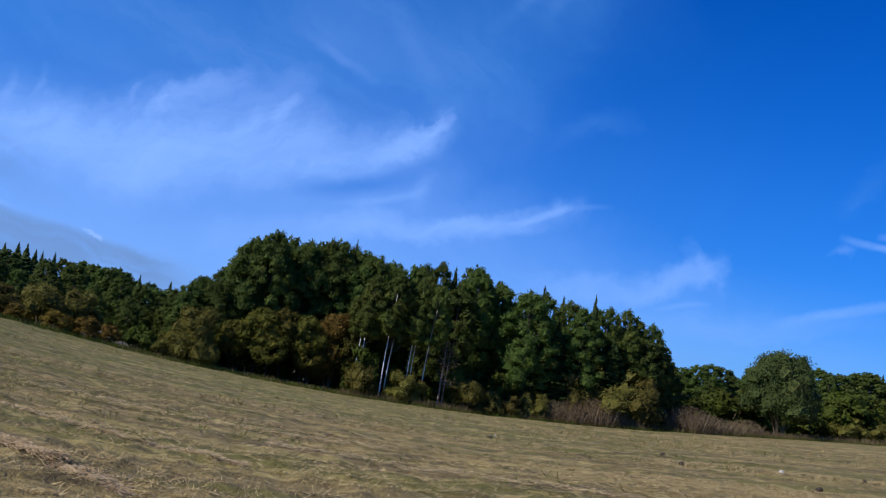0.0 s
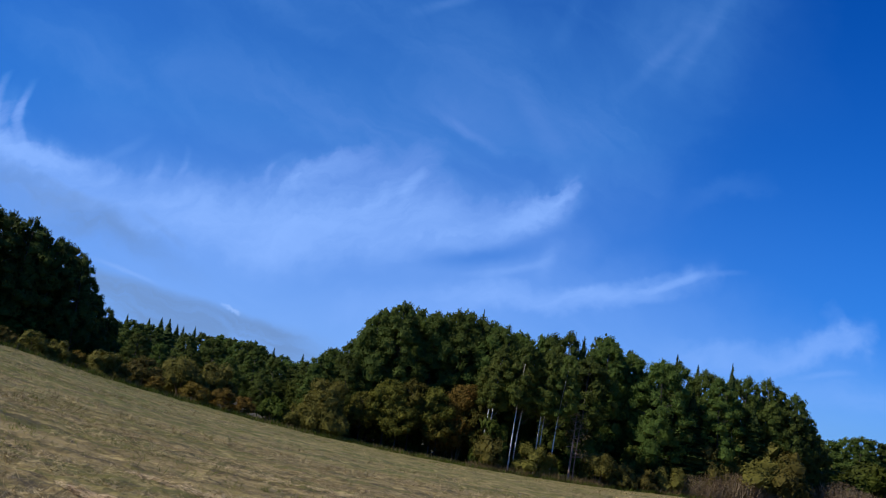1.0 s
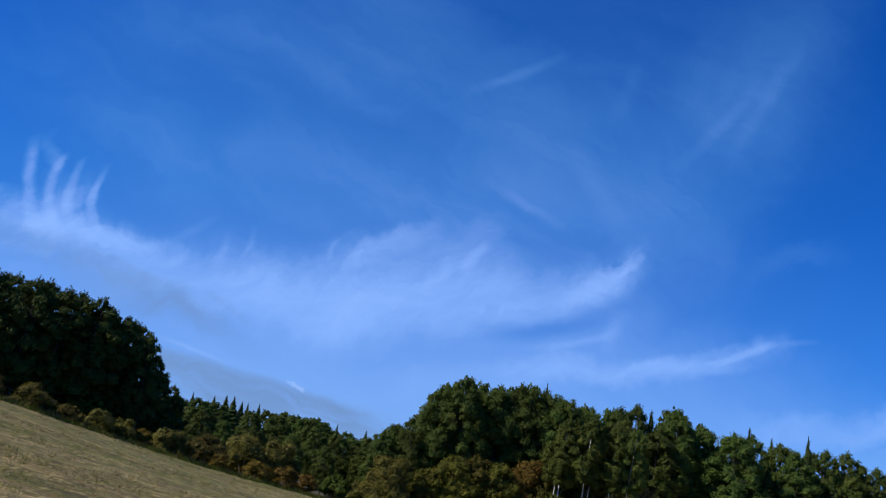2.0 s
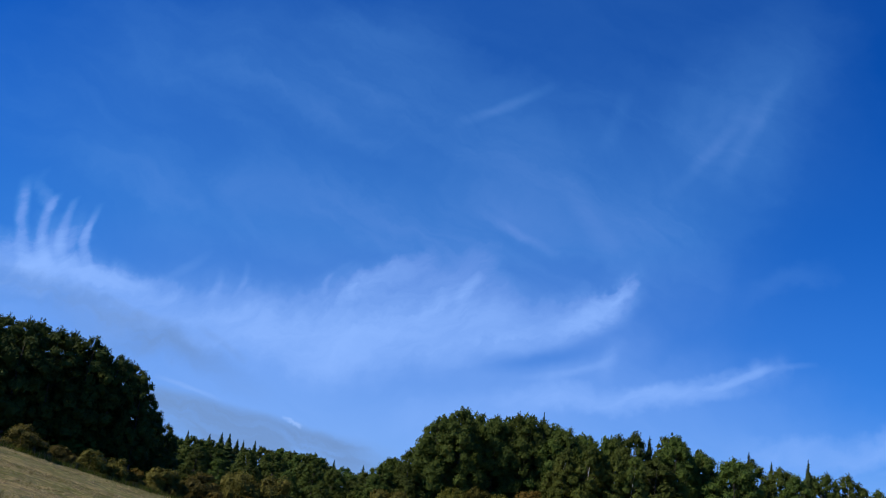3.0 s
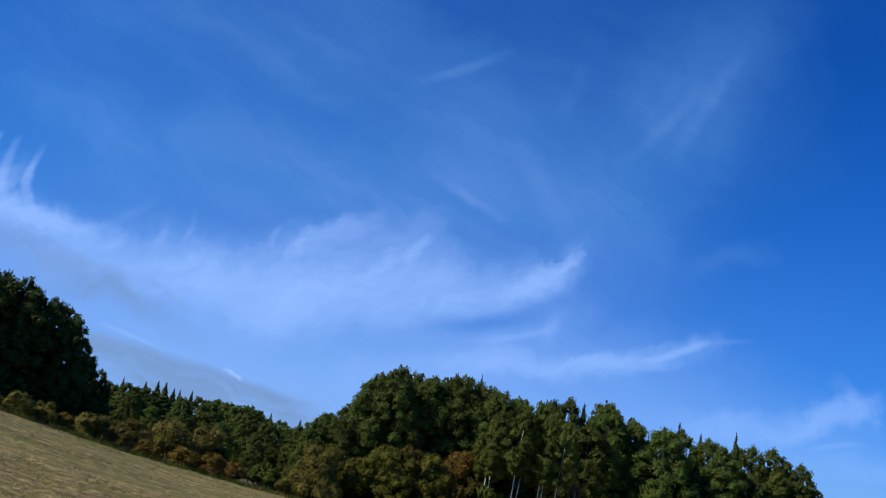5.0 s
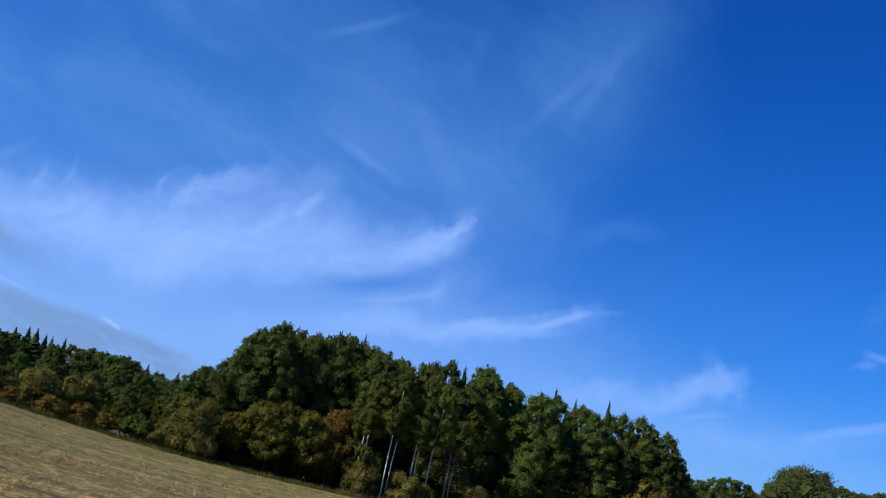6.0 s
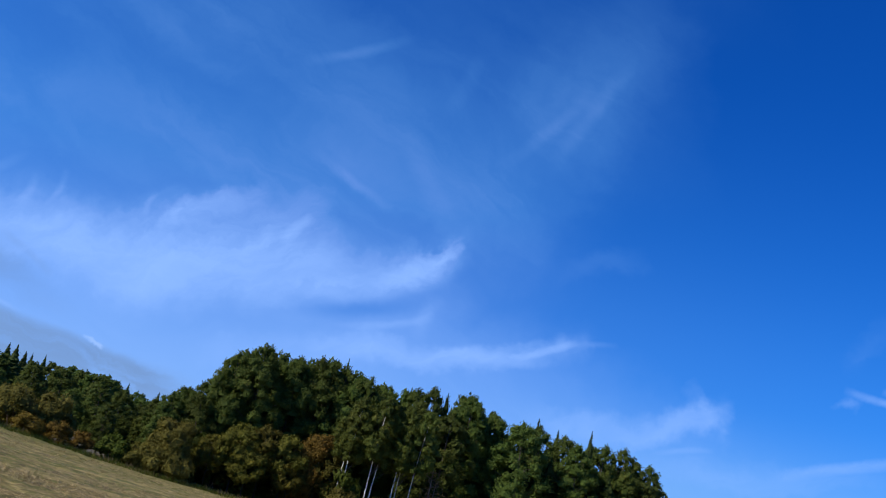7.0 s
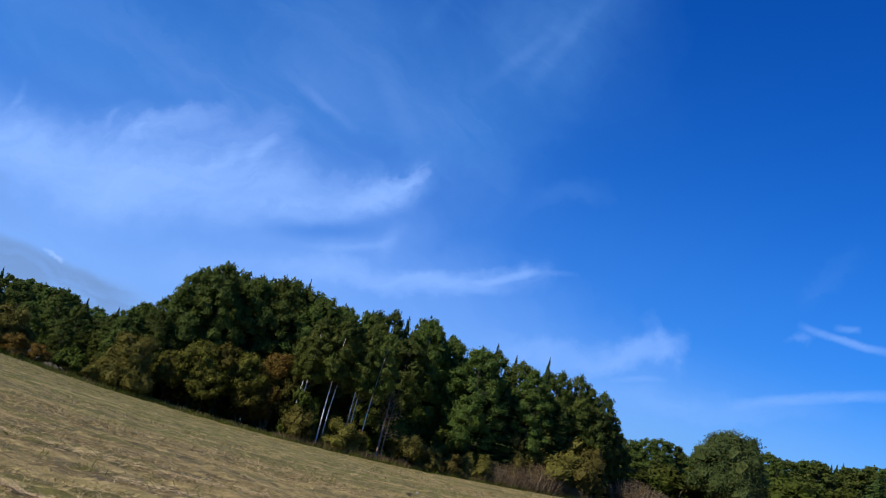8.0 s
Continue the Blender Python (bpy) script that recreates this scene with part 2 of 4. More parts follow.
def bark_material(name, base, dark, scale=6.0, bands=False):
    m, t, b = material(name, 0.9)
    pos = t.nodes.new("ShaderNodeTexCoord").outputs["Object"]
    sep = t.nodes.new("ShaderNodeSeparateXYZ")
    t.links.new(pos, sep.inputs[0])
    stretch = 4.0 if bands else 0.3
    v = xyz(sep.outputs[0], sep.outputs[1], calc("MULTIPLY", sep.outputs[2], stretch, tree=t), tree=t)
    n = noise_at(v, scale, 4.0, 0.6, tree=t)
    f = ramp(n, 0.5, 0.62, tree=t) if bands else ramp(n, 0.35, 0.65, tree=t)
    t.links.new(mix_col(f, (*base, 1), (*dark, 1), tree=t), b.inputs["Base Color"])
    bump = t.nodes.new("ShaderNodeBump")
    bump.inputs["Strength"].default_value = 0.6
    bump.inputs["Distance"].default_value = 0.03
    t.links.new(n, bump.inputs["Height"])
    t.links.new(bump.outputs[0], b.inputs["Normal"])
    return m


LEAF_ASPEN = leaf_material("aspen_leaves", (0.042, 0.066, 0.013), (0.114, 0.150, 0.030), (0.18, 0.17, 0.04))
# the left stand's shade, painted into a darker leaf colour
LEAF_SHADED = leaf_material("shade_darkened_leaves", (0.024, 0.040, 0.009), (0.084, 0.108, 0.022), (0.12, 0.13, 0.03), through_light=0.30)
LEAF_FIELD = leaf_material("broad_tree_leaves", (0.030, 0.044, 0.012), (0.082, 0.096, 0.026), (0.11, 0.11, 0.03), through_light=0.25)
LEAF_SALLOW = leaf_material("sallow_leaves", (0.050, 0.050, 0.008), (0.128, 0.116, 0.018), (0.17, 0.14, 0.02), through_light=0.3)
LEAF_BIRCH = leaf_material("birch_leaves", (0.048, 0.070, 0.013), (0.132, 0.154, 0.030), (0.18, 0.17, 0.04))
LEAF_SPRUCE = leaf_material("spruce_needles", (0.024, 0.038, 0.009), (0.062, 0.086, 0.018), (0.08, 0.10, 0.04), through_light=0.15)
LEAF_OLIVE = leaf_material("willow_leaves_olive", (0.074, 0.067, 0.014), (0.184, 0.156, 0.034), (0.23, 0.17, 0.035))
LEAF_OCHRE = leaf_material("willow_leaves_ochre", (0.098, 0.072, 0.012), (0.232, 0.158, 0.028), (0.30, 0.15, 0.03))
LEAF_GREEN = leaf_material("shrub_leaves_green", (0.038, 0.058, 0.008), (0.104, 0.124, 0.018), (0.15, 0.15, 0.03))
LEAF_RUST = leaf_material("dry_leaves_rust", (0.120, 0.088, 0.042), (0.255, 0.190, 0.092), (0.29, 0.21, 0.11))
BARK_GREY = bark_material("bark_grey", (0.12, 0.10, 0.08), (0.04, 0.035, 0.03))
BARK_DARK = bark_material("bark_dark", (0.050, 0.042, 0.034), (0.02, 0.018, 0.015))
BARK_WHITE = bark_material("birch_bark", (0.72, 0.70, 0.66), (0.06, 0.05, 0.05), 2.2, True)
BARK_PINE = bark_material("bark_reddish", (0.36, 0.26, 0.20), (0.16, 0.10, 0.075))
TWIG = bark_material("twigs", (0.28, 0.205, 0.125), (0.145, 0.105, 0.065))


def straw_material():
    m, t, b = material("dry_straw", 0.7)
    geo = t.nodes.new("ShaderNodeNewGeometry").outputs["Random Per Island"]
    pos = t.nodes.new("ShaderNodeTexCoord").outputs["Object"]
    patch = noise_at(pos, 0.09, 4.0, 0.6, tree=t)
    c = mix_col(geo, (0.16, 0.112, 0.046, 1), (0.60, 0.455, 0.215, 1), tree=t)
    c = mix_col(calc("MULTIPLY", ramp(patch, 0.45, 0.68, tree=t), calc("GREATER_THAN", geo, 0.35, tree=t), tree=t), c, (0.25, 0.205, 0.068, 1), tree=t)
    t.links.new(c, b.inputs["Base Color"])
    return m


ROWS = 3.0          # the mower's rows, degrees from the x axis


def field_material():
    """Mown meadow: dry thatch, green regrowth in patches, faint swaths from the mower."""
    m, t, b = material("mown_field", 0.95)
    pos = t.nodes.new("ShaderNodeTexCoord").outputs["Object"]
    sep = t.nodes.new("ShaderNodeSeparateXYZ")
    t.links.new(pos, sep.inputs[0])
    ca, sa = math.cos(radians(ROWS)), math.sin(radians(ROWS))
    p = calc("MULTIPLY_ADD", sep.outputs[0], ca, calc("MULTIPLY", sep.outputs[1], sa, tree=t), tree=t)
    q = calc("MULTIPLY_ADD", sep.outputs[1], ca, calc("MULTIPLY", sep.outputs[0], -sa, tree=t), tree=t)

    def drawn(along, across, seed, detail, rough, twist):
        return noise_at(xyz(calc("MULTIPLY", p, along, tree=t), calc("MULTIPLY", q, across, tree=t), seed, tree=t), 1.0, detail, rough, tree=t, distortion=twist)

    swath = drawn(0.05, 0.38, 0.0, 5.0, 0.65, 0.6)
    lie = drawn(0.60, 0.85, 2.0, 6.0, 0.70, 0.4)
    tuft = drawn(1.6, 1.5, 9.0, 6.0, 0.72, 0.3)
    fine = drawn(7.0, 6.0, 5.0, 4.0, 0.7, 0.0)
    rows = drawn(0.12, 1.15, 13.0, 5.0, 0.62, 0.5)
    patch = noise_at(pos, 0.035, 4.0, 0.6, tree=t)
    c = mix_col(ramp(fine, 0.35, 0.65, tree=t), (0.086, 0.060, 0.020, 1), (0.190, 0.138, 0.046, 1), tree=t)
    c = mix_col(calc("MULTIPLY", ramp(swath, 0.50, 0.60, tree=t), 0.75, tree=t), c, (0.31, 0.230, 0.088, 1), tree=t)
    c = mix_col(calc("MULTIPLY", ramp(swath, 0.50, 0.42, tree=t), 0.80, tree=t), c, (0.118, 0.110, 0.022, 1), tree=t)
    c = mix_col(calc("MULTIPLY", ramp(patch, 0.44, 0.62, tree=t), 0.45, tree=t), c, (0.175, 0.150, 0.046, 1), tree=t)
    # regrowth on the rise beyond
    dx, dy = calc("ADD", sep.outputs[0], 24.0, tree=t), calc("SUBTRACT", sep.outputs[1], 66.0, tree=t)
    away = calc("SQRT", calc("ADD", calc("MULTIPLY", dx, dx, tree=t), calc("MULTIPLY", dy, dy, tree=t), tree=t), tree=t)
    fresh_grass = calc("MULTIPLY", ramp(away, 54.0, 16.0, tree=t), ramp(swath, 0.60, 0.40, 0.35, 1.0, tree=t), tree=t)
    c = mix_col(fresh_grass, c, (0.106, 0.112, 0.020, 1), tree=t)
    # dark gaps in the thatch, with small mounds' shadow streaks painted in too
    c = mix_col(calc("MULTIPLY", ramp(lie, 0.485, 0.385, tree=t), 0.75, tree=t), c, (0.070, 0.052, 0.022, 1), tree=t)
    c = mix_col(calc("MULTIPLY", ramp(rows, 0.53, 0.64, tree=t), 0.60, tree=t), c, (0.33, 0.255, 0.088, 1), tree=t)
    c = mix_col(calc("MULTIPLY", ramp(rows, 0.46, 0.36, tree=t), 0.55, tree=t), c, (0.075, 0.068, 0.024, 1), tree=t)
    c = mix_col(calc("MULTIPLY", ramp(tuft, 0.53, 0.62, tree=t), 0.60, tree=t), c, (0.42, 0.325, 0.120, 1), tree=t)
    t.links.new(c, b.inputs["Base Color"])
    bump = t.nodes.new("ShaderNodeBump")
    bump.inputs["Strength"].default_value = 1.0
    bump.inputs["Distance"].default_value = 0.12
    t.links.new(calc("ADD", calc("ADD", lie, tuft, tree=t), calc("MULTIPLY", fine, 0.4, tree=t), tree=t), bump.inputs["Height"])
    t.links.new(bump.outputs[0], b.inputs["Normal"])
    return m


def rough_ground_material():
    m, t, b = material("rough_ground", 0.95)
    pos = t.nodes.new("ShaderNodeTexCoord").outputs["Object"]
    n = noise_at(pos, 0.5, 5.0, 0.65, tree=t)
    k = noise_at(pos, 6.0, 3.0, 0.65, tree=t)
    c = mix_col(ramp(n, 0.35, 0.65, tree=t), (0.05, 0.05, 0.02, 1), (0.13, 0.10, 0.045, 1), tree=t)
    c = mix_col(calc("MULTIPLY", k, 0.5, tree=t), c, (0.05, 0.035, 0.02, 1), tree=t)
    t.links.new(c, b.inputs["Base Color"])
    return m


def soil_material():
    m, t, b = material("clod_soil", 0.95)
    n = noise_at(t.nodes.new("ShaderNodeTexCoord").outputs["Object"], 14.0, 4.0, 0.6, tree=t)
    t.links.new(mix_col(n, (0.02, 0.015, 0.012, 1), (0.09, 0.07, 0.05, 1), tree=t), b.inputs["Base Color"])
    return m


GRASS_SHORT = leaf_material("short_grass", (0.085, 0.088, 0.022), (0.19, 0.18, 0.05), (0.24, 0.2, 0.07))
STRAW, FIELD, ROUGH, SOIL = straw_material(), field_material(), rough_ground_material(), soil_material()


# ---------------------------------------------------------------- the ground
def edge_dist(az):
    """Plan distance of the mown field's far edge."""
    return float(np.interp(az, [-180, -90, -50, -35, -20, 0, 12, 25, 40, 180], [90, 75, 70, 80, 90, 95, 105, 130, 150, 90]))


def edge_height(az):
    a = radians(az)
    return (3.344 - 0.772 * math.cos(a) - 1.752 * math.sin(a) - 2.280 * math.cos(2 * a) + 0.336 * math.sin(2 * a)
            - 2.384 * math.cos(3 * a) + 0.217 * math.sin(3 * a) + 0.45 * math.exp(-((az + 36) / 9) ** 2))


def height(x, y):
    r = math.hypot(x, y)
    az = math.degrees(math.atan2(x, y))
    d = edge_dist(az)
    far = max(0.0, 1 - max(0.0, r - d) / 900.0)
    bumps = 0.10 * noise.noise((x * 0.11, y * 0.11, 0.3)) + 0.05 * noise.noise((x * 0.45, y * 0.45, 1.3))
    if r < 100:
        bumps += 0.06 * (1 - abs(noise.noise((x * 1.3, y * 1.7, 4.3)))) ** 3 + 0.06 * noise.noise((x * 3.1, y * 3.6, 7.7))
    return edge_height(az) * min(1.0, r / d) ** 1.4 * far + bumps * min(1.0, r / 6.0)


def mesh_of(name, verts, faces, mats=(), slots=None, smooth=False):
    me = bpy.data.meshes.new(name)
    me.from_pydata([tuple(v) for v in verts], [], [tuple(f) for f in faces])
    for m in mats:
        me.materials.append(m)
    if slots is not None:
        me.polygons.foreach_set("material_index", slots)
    if smooth:
        me.polygons.foreach_set("use_smooth", [True] * len(me.polygons))
    me.update()
    return me


def build_ground():
    rings = [0.6]
    while rings[-1] < 4600:
        r = rings[-1]
        rings.append(r * (1.05 if r < 7 else 1.013 if r < 60 else 1.02 if r < 150 else 1.08))
    azs = [-55 + 0.4 * i for i in range(226)]
    azs += [36 + 3 * i for i in range(90) if 36 + 3 * i < 303]
    n = len(azs)
    verts = [(0, 0, height(0, 0))]
    for r in rings:
        for a in azs:
            p = plan(a, r)
            verts.append((p.x, p.y, height(p.x, p.y)))
    faces, slots = [], []
    for j in range(n):
        faces.append((0, 1 + (j + 1) % n, 1 + j))
        slots.append(0)
    for i in range(len(rings) - 1):
        for j in range(n):
            k = (j + 1) % n
            faces.append((1 + i * n + j, 1 + i * n + k, 1 + (i + 1) * n + k, 1 + (i + 1) * n + j))
            slots.append(0 if rings[i + 1] < edge_dist(azs[j]) + 1.5 else 1)
    ob = new("ground", mesh_of("ground", verts, faces, (FIELD, ROUGH), slots, True))
    tagged(ob, "mown straw-coloured hay field sloping towards a wood edge", "field", kind="structure")


build_ground()


# ---------------------------------------------------------------- plants: pieces
def unit(rng, n):
    v = rng.normal(size=(n, 3))
    return v / np.linalg.norm(v, axis=1)[:, None]


def sprays(rng, centres, outward, length, width, hang=0.0, spread=0.62, scale=None):
    """Small pointed leaf sprays, one bent face each, at the given places."""
    n = len(centres)
    nor = outward + spread * unit(rng, n)
    nor /= np.linalg.norm(nor, axis=1)[:, None] + 1e-9
    t = np.cross(nor, unit(rng, n))
    t[:, 2] -= hang
    t /= np.linalg.norm(t, axis=1)[:, None] + 1e-9
    b = np.cross(nor, t)
    grow = np.ones((n, 1)) if scale is None else scale[:, None]
    L = length * rng.uniform(0.6, 1.4, (n, 1)) * grow
    W = width * rng.uniform(0.6, 1.4, (n, 1)) * grow
    k = rng.uniform(-0.2, 0.2, (n, 1))
    v = np.stack([centres - t * L / 2, centres + b * W / 2 + t * L * k, centres + t * L / 2 + nor * W * 0.3, centres - b * W / 2 + t * L * k], 1)
    return v.reshape(-1, 3)


def quads(v):
    return np.arange(len(v)).reshape(-1, 4)


def tube(points, radii, sides=6):
    points = [Vector(p) for p in points]
    verts, faces = [], []
    for i, p in enumerate(points):
        a, b = points[max(0, i - 1)], points[min(len(points) - 1, i + 1)]
        d = (b - a).normalized()
        e = d.orthogonal().normalized()
        f = d.cross(e)
        for k in range(sides):
            w = 2 * math.pi * k / sides
            verts.append(p + (e * math.cos(w) + f * math.sin(w)) * radii[i])
    for i in range(len(points) - 1):
        for k in range(sides):
            m = (k + 1) % sides
            faces.append((i * sides + k, i * sides + m, (i + 1) * sides + m, (i + 1) * sides + k))
    faces.append(tuple(range((len(points) - 1) * sides, len(points) * sides)))
    return verts, faces


def join(chunks):
    verts, faces = [], []
    for v, f in chunks:
        o = len(verts)
        verts += list(v)
        faces += [tuple(i + o for i in g) for g in f]
    return verts, faces


def part(name, me, parent, label=""):
    ob = new(name, me)
    ob.parent = parent
    return tagged(ob, label)


def limb(rng, a, b, r0, r1=0.02, sag=0.0, n=4):
    a, b = Vector(a), Vector(b)
    pts = []
    for i in range(n + 1):
        f = i / n
        p = a.lerp(b, f)
        p.z += sag * math.sin(math.pi * f)
        if 0 < i < n:
            p += Vector(rng.normal(size=3)) * 0.05 * (b - a).length / n
        pts.append(p)
    return tube(pts, [r0 + (r1 - r0) * i / n for i in range(n + 1)], 5)


def lobes_to_sprays(rng, lobes, density, length, width, hang=0.0, flat_base=0.45):
    cs, ns = [], []
    for c, r in lobes:
        n = int(density * float(np.mean(r)) ** 2)
        d = unit(rng, n)
        d[:, 2] = np.where(d[:, 2] < -flat_base, -d[:, 2], d[:, 2])
        k = 1 - 0.25 * rng.random((n, 1)) ** 1.5
        cs.append(np.asarray(c) + d * np.asarray(r) * k * (1 + 0.20 * np.clip(rng.normal(size=(n, 1)), -2.0, 1.1)))
        ns.append(d)
    cs, ns = np.concatenate(cs), np.concatenate(ns)
    out = (cs - np.mean([c for c, r in lobes], axis=0)) * (1.0, 1.0, 0.55)
    out /= np.linalg.norm(out, axis=1)[:, None] + 1e-9
    return sprays(rng, cs, 0.5 * ns + 0.75 * out + np.array([0, 0, 0.35]), length, width, hang)


BALL = bmesh.new()
bmesh.ops.create_icosphere(BALL, subdivisions=1, radius=1.0)
BALL.verts.index_update()
BALL_V = np.array([v.co[:] for v in BALL.verts])
BALL_F = np.array([[v.index for v in f.verts] for f in BALL.faces])
BALL.free()


def inner_mass(rng, lobes, share=0.68):
    """The dense twiggy inside of each clump, rough all over, hidden under the sprays."""
    vs, fs = [], []
    for i, (c, r) in enumerate(lobes):
        vs.append(np.asarray(c) + BALL_V * np.asarray(r) * share * (1 + 0.26 * rng.normal(size=(len(BALL_V), 1))))
        fs.append(BALL_F + i * len(BALL_V))
    return np.concatenate(vs), np.concatenate(fs)


def leafy(name, v, inner, leaf):
    iv, jf = inner
    return mesh_of(name, np.concatenate([v, iv]), [tuple(f) for f in quads(v)] + [tuple(f + len(v)) for f in jf], (leaf,))


# ---------------------------------------------------------------- plants: kinds
def tall_tree(seed, name, leaf, bark, H=18.0, spread=3.6, clear=0.28, count=44, density=105, lean=0.0, label="", category="tree", group="trees of the wood", spray=(0.38, 0.27), thick=1.0):
    """A tall forest tree with a crown of many clumps; clear is the bare share of its trunk."""
    rng = np.random.default_rng(seed)
    root = new(name)
    bend = rng.uniform(-0.5, 0.5, 2)
    axis = lambda f: Vector((bend[0] * f * f + lean * f * f, bend[1] * f * f, H * f))
    chunks = [tube([axis(f) for f in (0, 0.02, 0.15, 0.35, 0.55, 0.75, 0.95)], [H * thick * k for k in (0.016, 0.012, 0.0105, 0.0085, 0.006, 0.004, 0.0015)], 8)]
    lobes = []
    for i in range(count):
        f = clear + (0.97 - clear) * ((i + rng.random()) / count)
        g = (f - clear) / (1 - clear)
        R = spread * (math.sin(math.pi * min(1, 0.16 + 0.84 * g) ** 0.95) ** 0.7 * 0.95 + 0.08)
        a = i * 2.4 + rng.uniform(-0.5, 0.5)
        q = R * math.sqrt(rng.uniform(0.25, 1.0)) * 0.8
        c = axis(f) + Vector((q * math.cos(a), q * math.sin(a), rng.uniform(-0.3, 0.3)))
        r = rng.uniform(0.19, 0.37) * (spread * 0.80) * (1.0 - 0.38 * g)
        lobes.append((np.array(c), np.array([r, r, r * rng.uniform(0.75, 1.25)])))
        if i % 3 == 0:
            chunks.append(limb(rng, axis(max(0.1, f - 0.10)), c, H * 0.0035 * (1.2 - g)))
    top = axis(1.0)
    lobes.append((np.array(top) - (0, 0, 0.5), np.array([0.5, 0.5, 0.9])))
    v = lobes_to_sprays(rng, lobes, density, *spray, hang=-0.55)
    verts, faces = join(chunks)
    slots = [0 if k < len(chunks[0][1]) else 1 for k in range(len(faces))]
    part("trunk", mesh_of(name + "_trunk", verts, faces, (bark, BARK_GREY), slots, True), root)
    part("crown", leafy(name + "_crown", v, inner_mass(rng, lobes), leaf), root)
    return tagged(root, label, category, group)


def spruce_tree(seed, H=18.0, spread=2.7, sparse=1.0, size=1.0, label="dark green spruce with a pointed top in the wood"):
    rng = np.random.default_rng(seed)
    root = new("spruce_tree")
    group = "trees of the wood" if sparse == 1.0 else "trees of the far wood"
    chunks = [tube([(0, 0, 0), (0, 0, H * 0.5), (0, 0, H)], [0.22, 0.13, 0.015], 7)]
    cs, ns = [], []
    z = 1.2
    while z < H - 0.25:
        f = z / H
        R = spread * (1 - f) ** 0.80 * min(1.0, 0.35 + 5.0 * (1 - f)) * rng.uniform(0.65, 1.15) + 0.05
        for k in range(9 if f < 0.8 else 6):
            a = rng.uniform(0, 2 * math.pi)
            q = R * rng.uniform(0.75, 1.1)
            n = max(3, int(q * 8 * sparse))
            s = rng.uniform(0.15, 1.0, n) ** 0.8
            side = rng.normal(size=n) * 0.16 * (0.4 + s * q * 0.35)
            x = q * s
            c = np.stack([x * math.cos(a) - side * math.sin(a), x * math.sin(a) + side * math.cos(a), z - 0.35 * q * s ** 1.3 + 0.12 * q * s ** 3 + rng.normal(size=n) * 0.06], 1)
            cs.append(c)
            ns.append(np.tile([0.5 * math.cos(a), 0.5 * math.sin(a), 0.9], (n, 1)))
            if k % 3 == 0 and sparse == 1.0:
                chunks.append(tube([(0, 0, z), (q * 0.5 * math.cos(a), q * 0.5 * math.sin(a), z - 0.12 * q), (q * math.cos(a) * 0.9, q * math.sin(a) * 0.9, z - 0.23 * q)], [0.03, 0.02, 0.008], 4))
        z += 0.42 * (1.15 - 0.5 * f)
    cs = np.concatenate(cs)
    v = sprays(rng, cs, np.concatenate(ns), 0.46 * size, 0.25 * size, 0.4, 0.5, np.clip(1.3 * (1 - cs[:, 2] / H) + 0.45, 0.45, 1.0))
    rings = []
    zz = 1.0
    while zz < H - 0.5:
        R = spread * (1 - zz / H) ** 0.80 * min(1.0, 0.20 + 4.0 * (1 - zz / H)) + 0.02
        step = rng.uniform(0.5, 1.0)
        rings += [(zz, R * rng.uniform(0.58, 0.74)), (zz + step * 0.9, R * rng.uniform(0.36, 0.48))]
        zz += step
    cv, cf = tube([(0, 0, a) for a, b in rings] + [(0, 0, H)], [b for a, b in rings] + [0.02], 10)
    cv = np.array([c[:] for c in cv]) * (1 + 0.24 * rng.normal(size=(len(cv), 1)) * np.array([[1, 1, 0]])) + rng.normal(size=(len(cv), 3)) * (0, 0, 0.14)
    tip = sprays(rng, np.array([[0, 0, H - 0.1 * i] for i in range(14)]), unit(rng, 14), 0.24, 0.09, 1.0, 0.4)
    v = np.concatenate([v, tip])
    part("trunk", mesh_of("spruce_trunk", *join(chunks), (BARK_GREY,), smooth=True), root)
    part("crown", mesh_of("spruce_crown", np.concatenate([v, cv]), [tuple(f) for f in quads(v)] + [tuple(i + len(v) for i in f) for f in cf], (LEAF_SPRUCE,)), root)
    return tagged(root, label, "tree", group)


def bush(seed, name, leaf, H=5.0, W=2.9, count=34, density=165, label="", category="bush", group="bushes along the field edge", spray=(0.28, 0.13), stems=9, low=0.16):
    """A rounded many-stemmed bush that is leafy down to the grass."""
    rng = np.random.default_rng(seed)
    root = new(name)
    chunks, lobes = [], []
    for i in range(count):
        a = i * 2.4 + rng.uniform(-0.4, 0.4)
        f = rng.uniform(low, 0.86)
        R = W * math.sqrt(max(0.05, 1 - (f * 0.98) ** 2)) * rng.uniform(0.35, 0.80)
        r = W * rng.uniform(0.20, 0.36) * (1.1 - 0.35 * f)
        c = np.array([R * math.cos(a), R * math.sin(a), min(H * f, H - r * 0.8)])
        lobes.append((c, np.array([r, r, r * rng.uniform(0.8, 1.1)])))
        if i < stems:
            chunks.append(limb(rng, (0.25 * math.cos(a), 0.25 * math.sin(a), -0.1), c, 0.06, 0.012, 0.2))
    v = lobes_to_sprays(rng, lobes, density, *spray, hang=-0.35, flat_base=0.8)
    v = v[(v.reshape(-1, 4, 3)[:, :, 2].min(1) > -0.1).repeat(4)]
    part("stem_cluster", mesh_of(name + "_stem", *join(chunks), (TWIG,), smooth=True), root)
    part("foliage", leafy(name + "_foliage", v, inner_mass(rng, lobes, 0.72), leaf), root)
    return tagged(root, label, category, group)


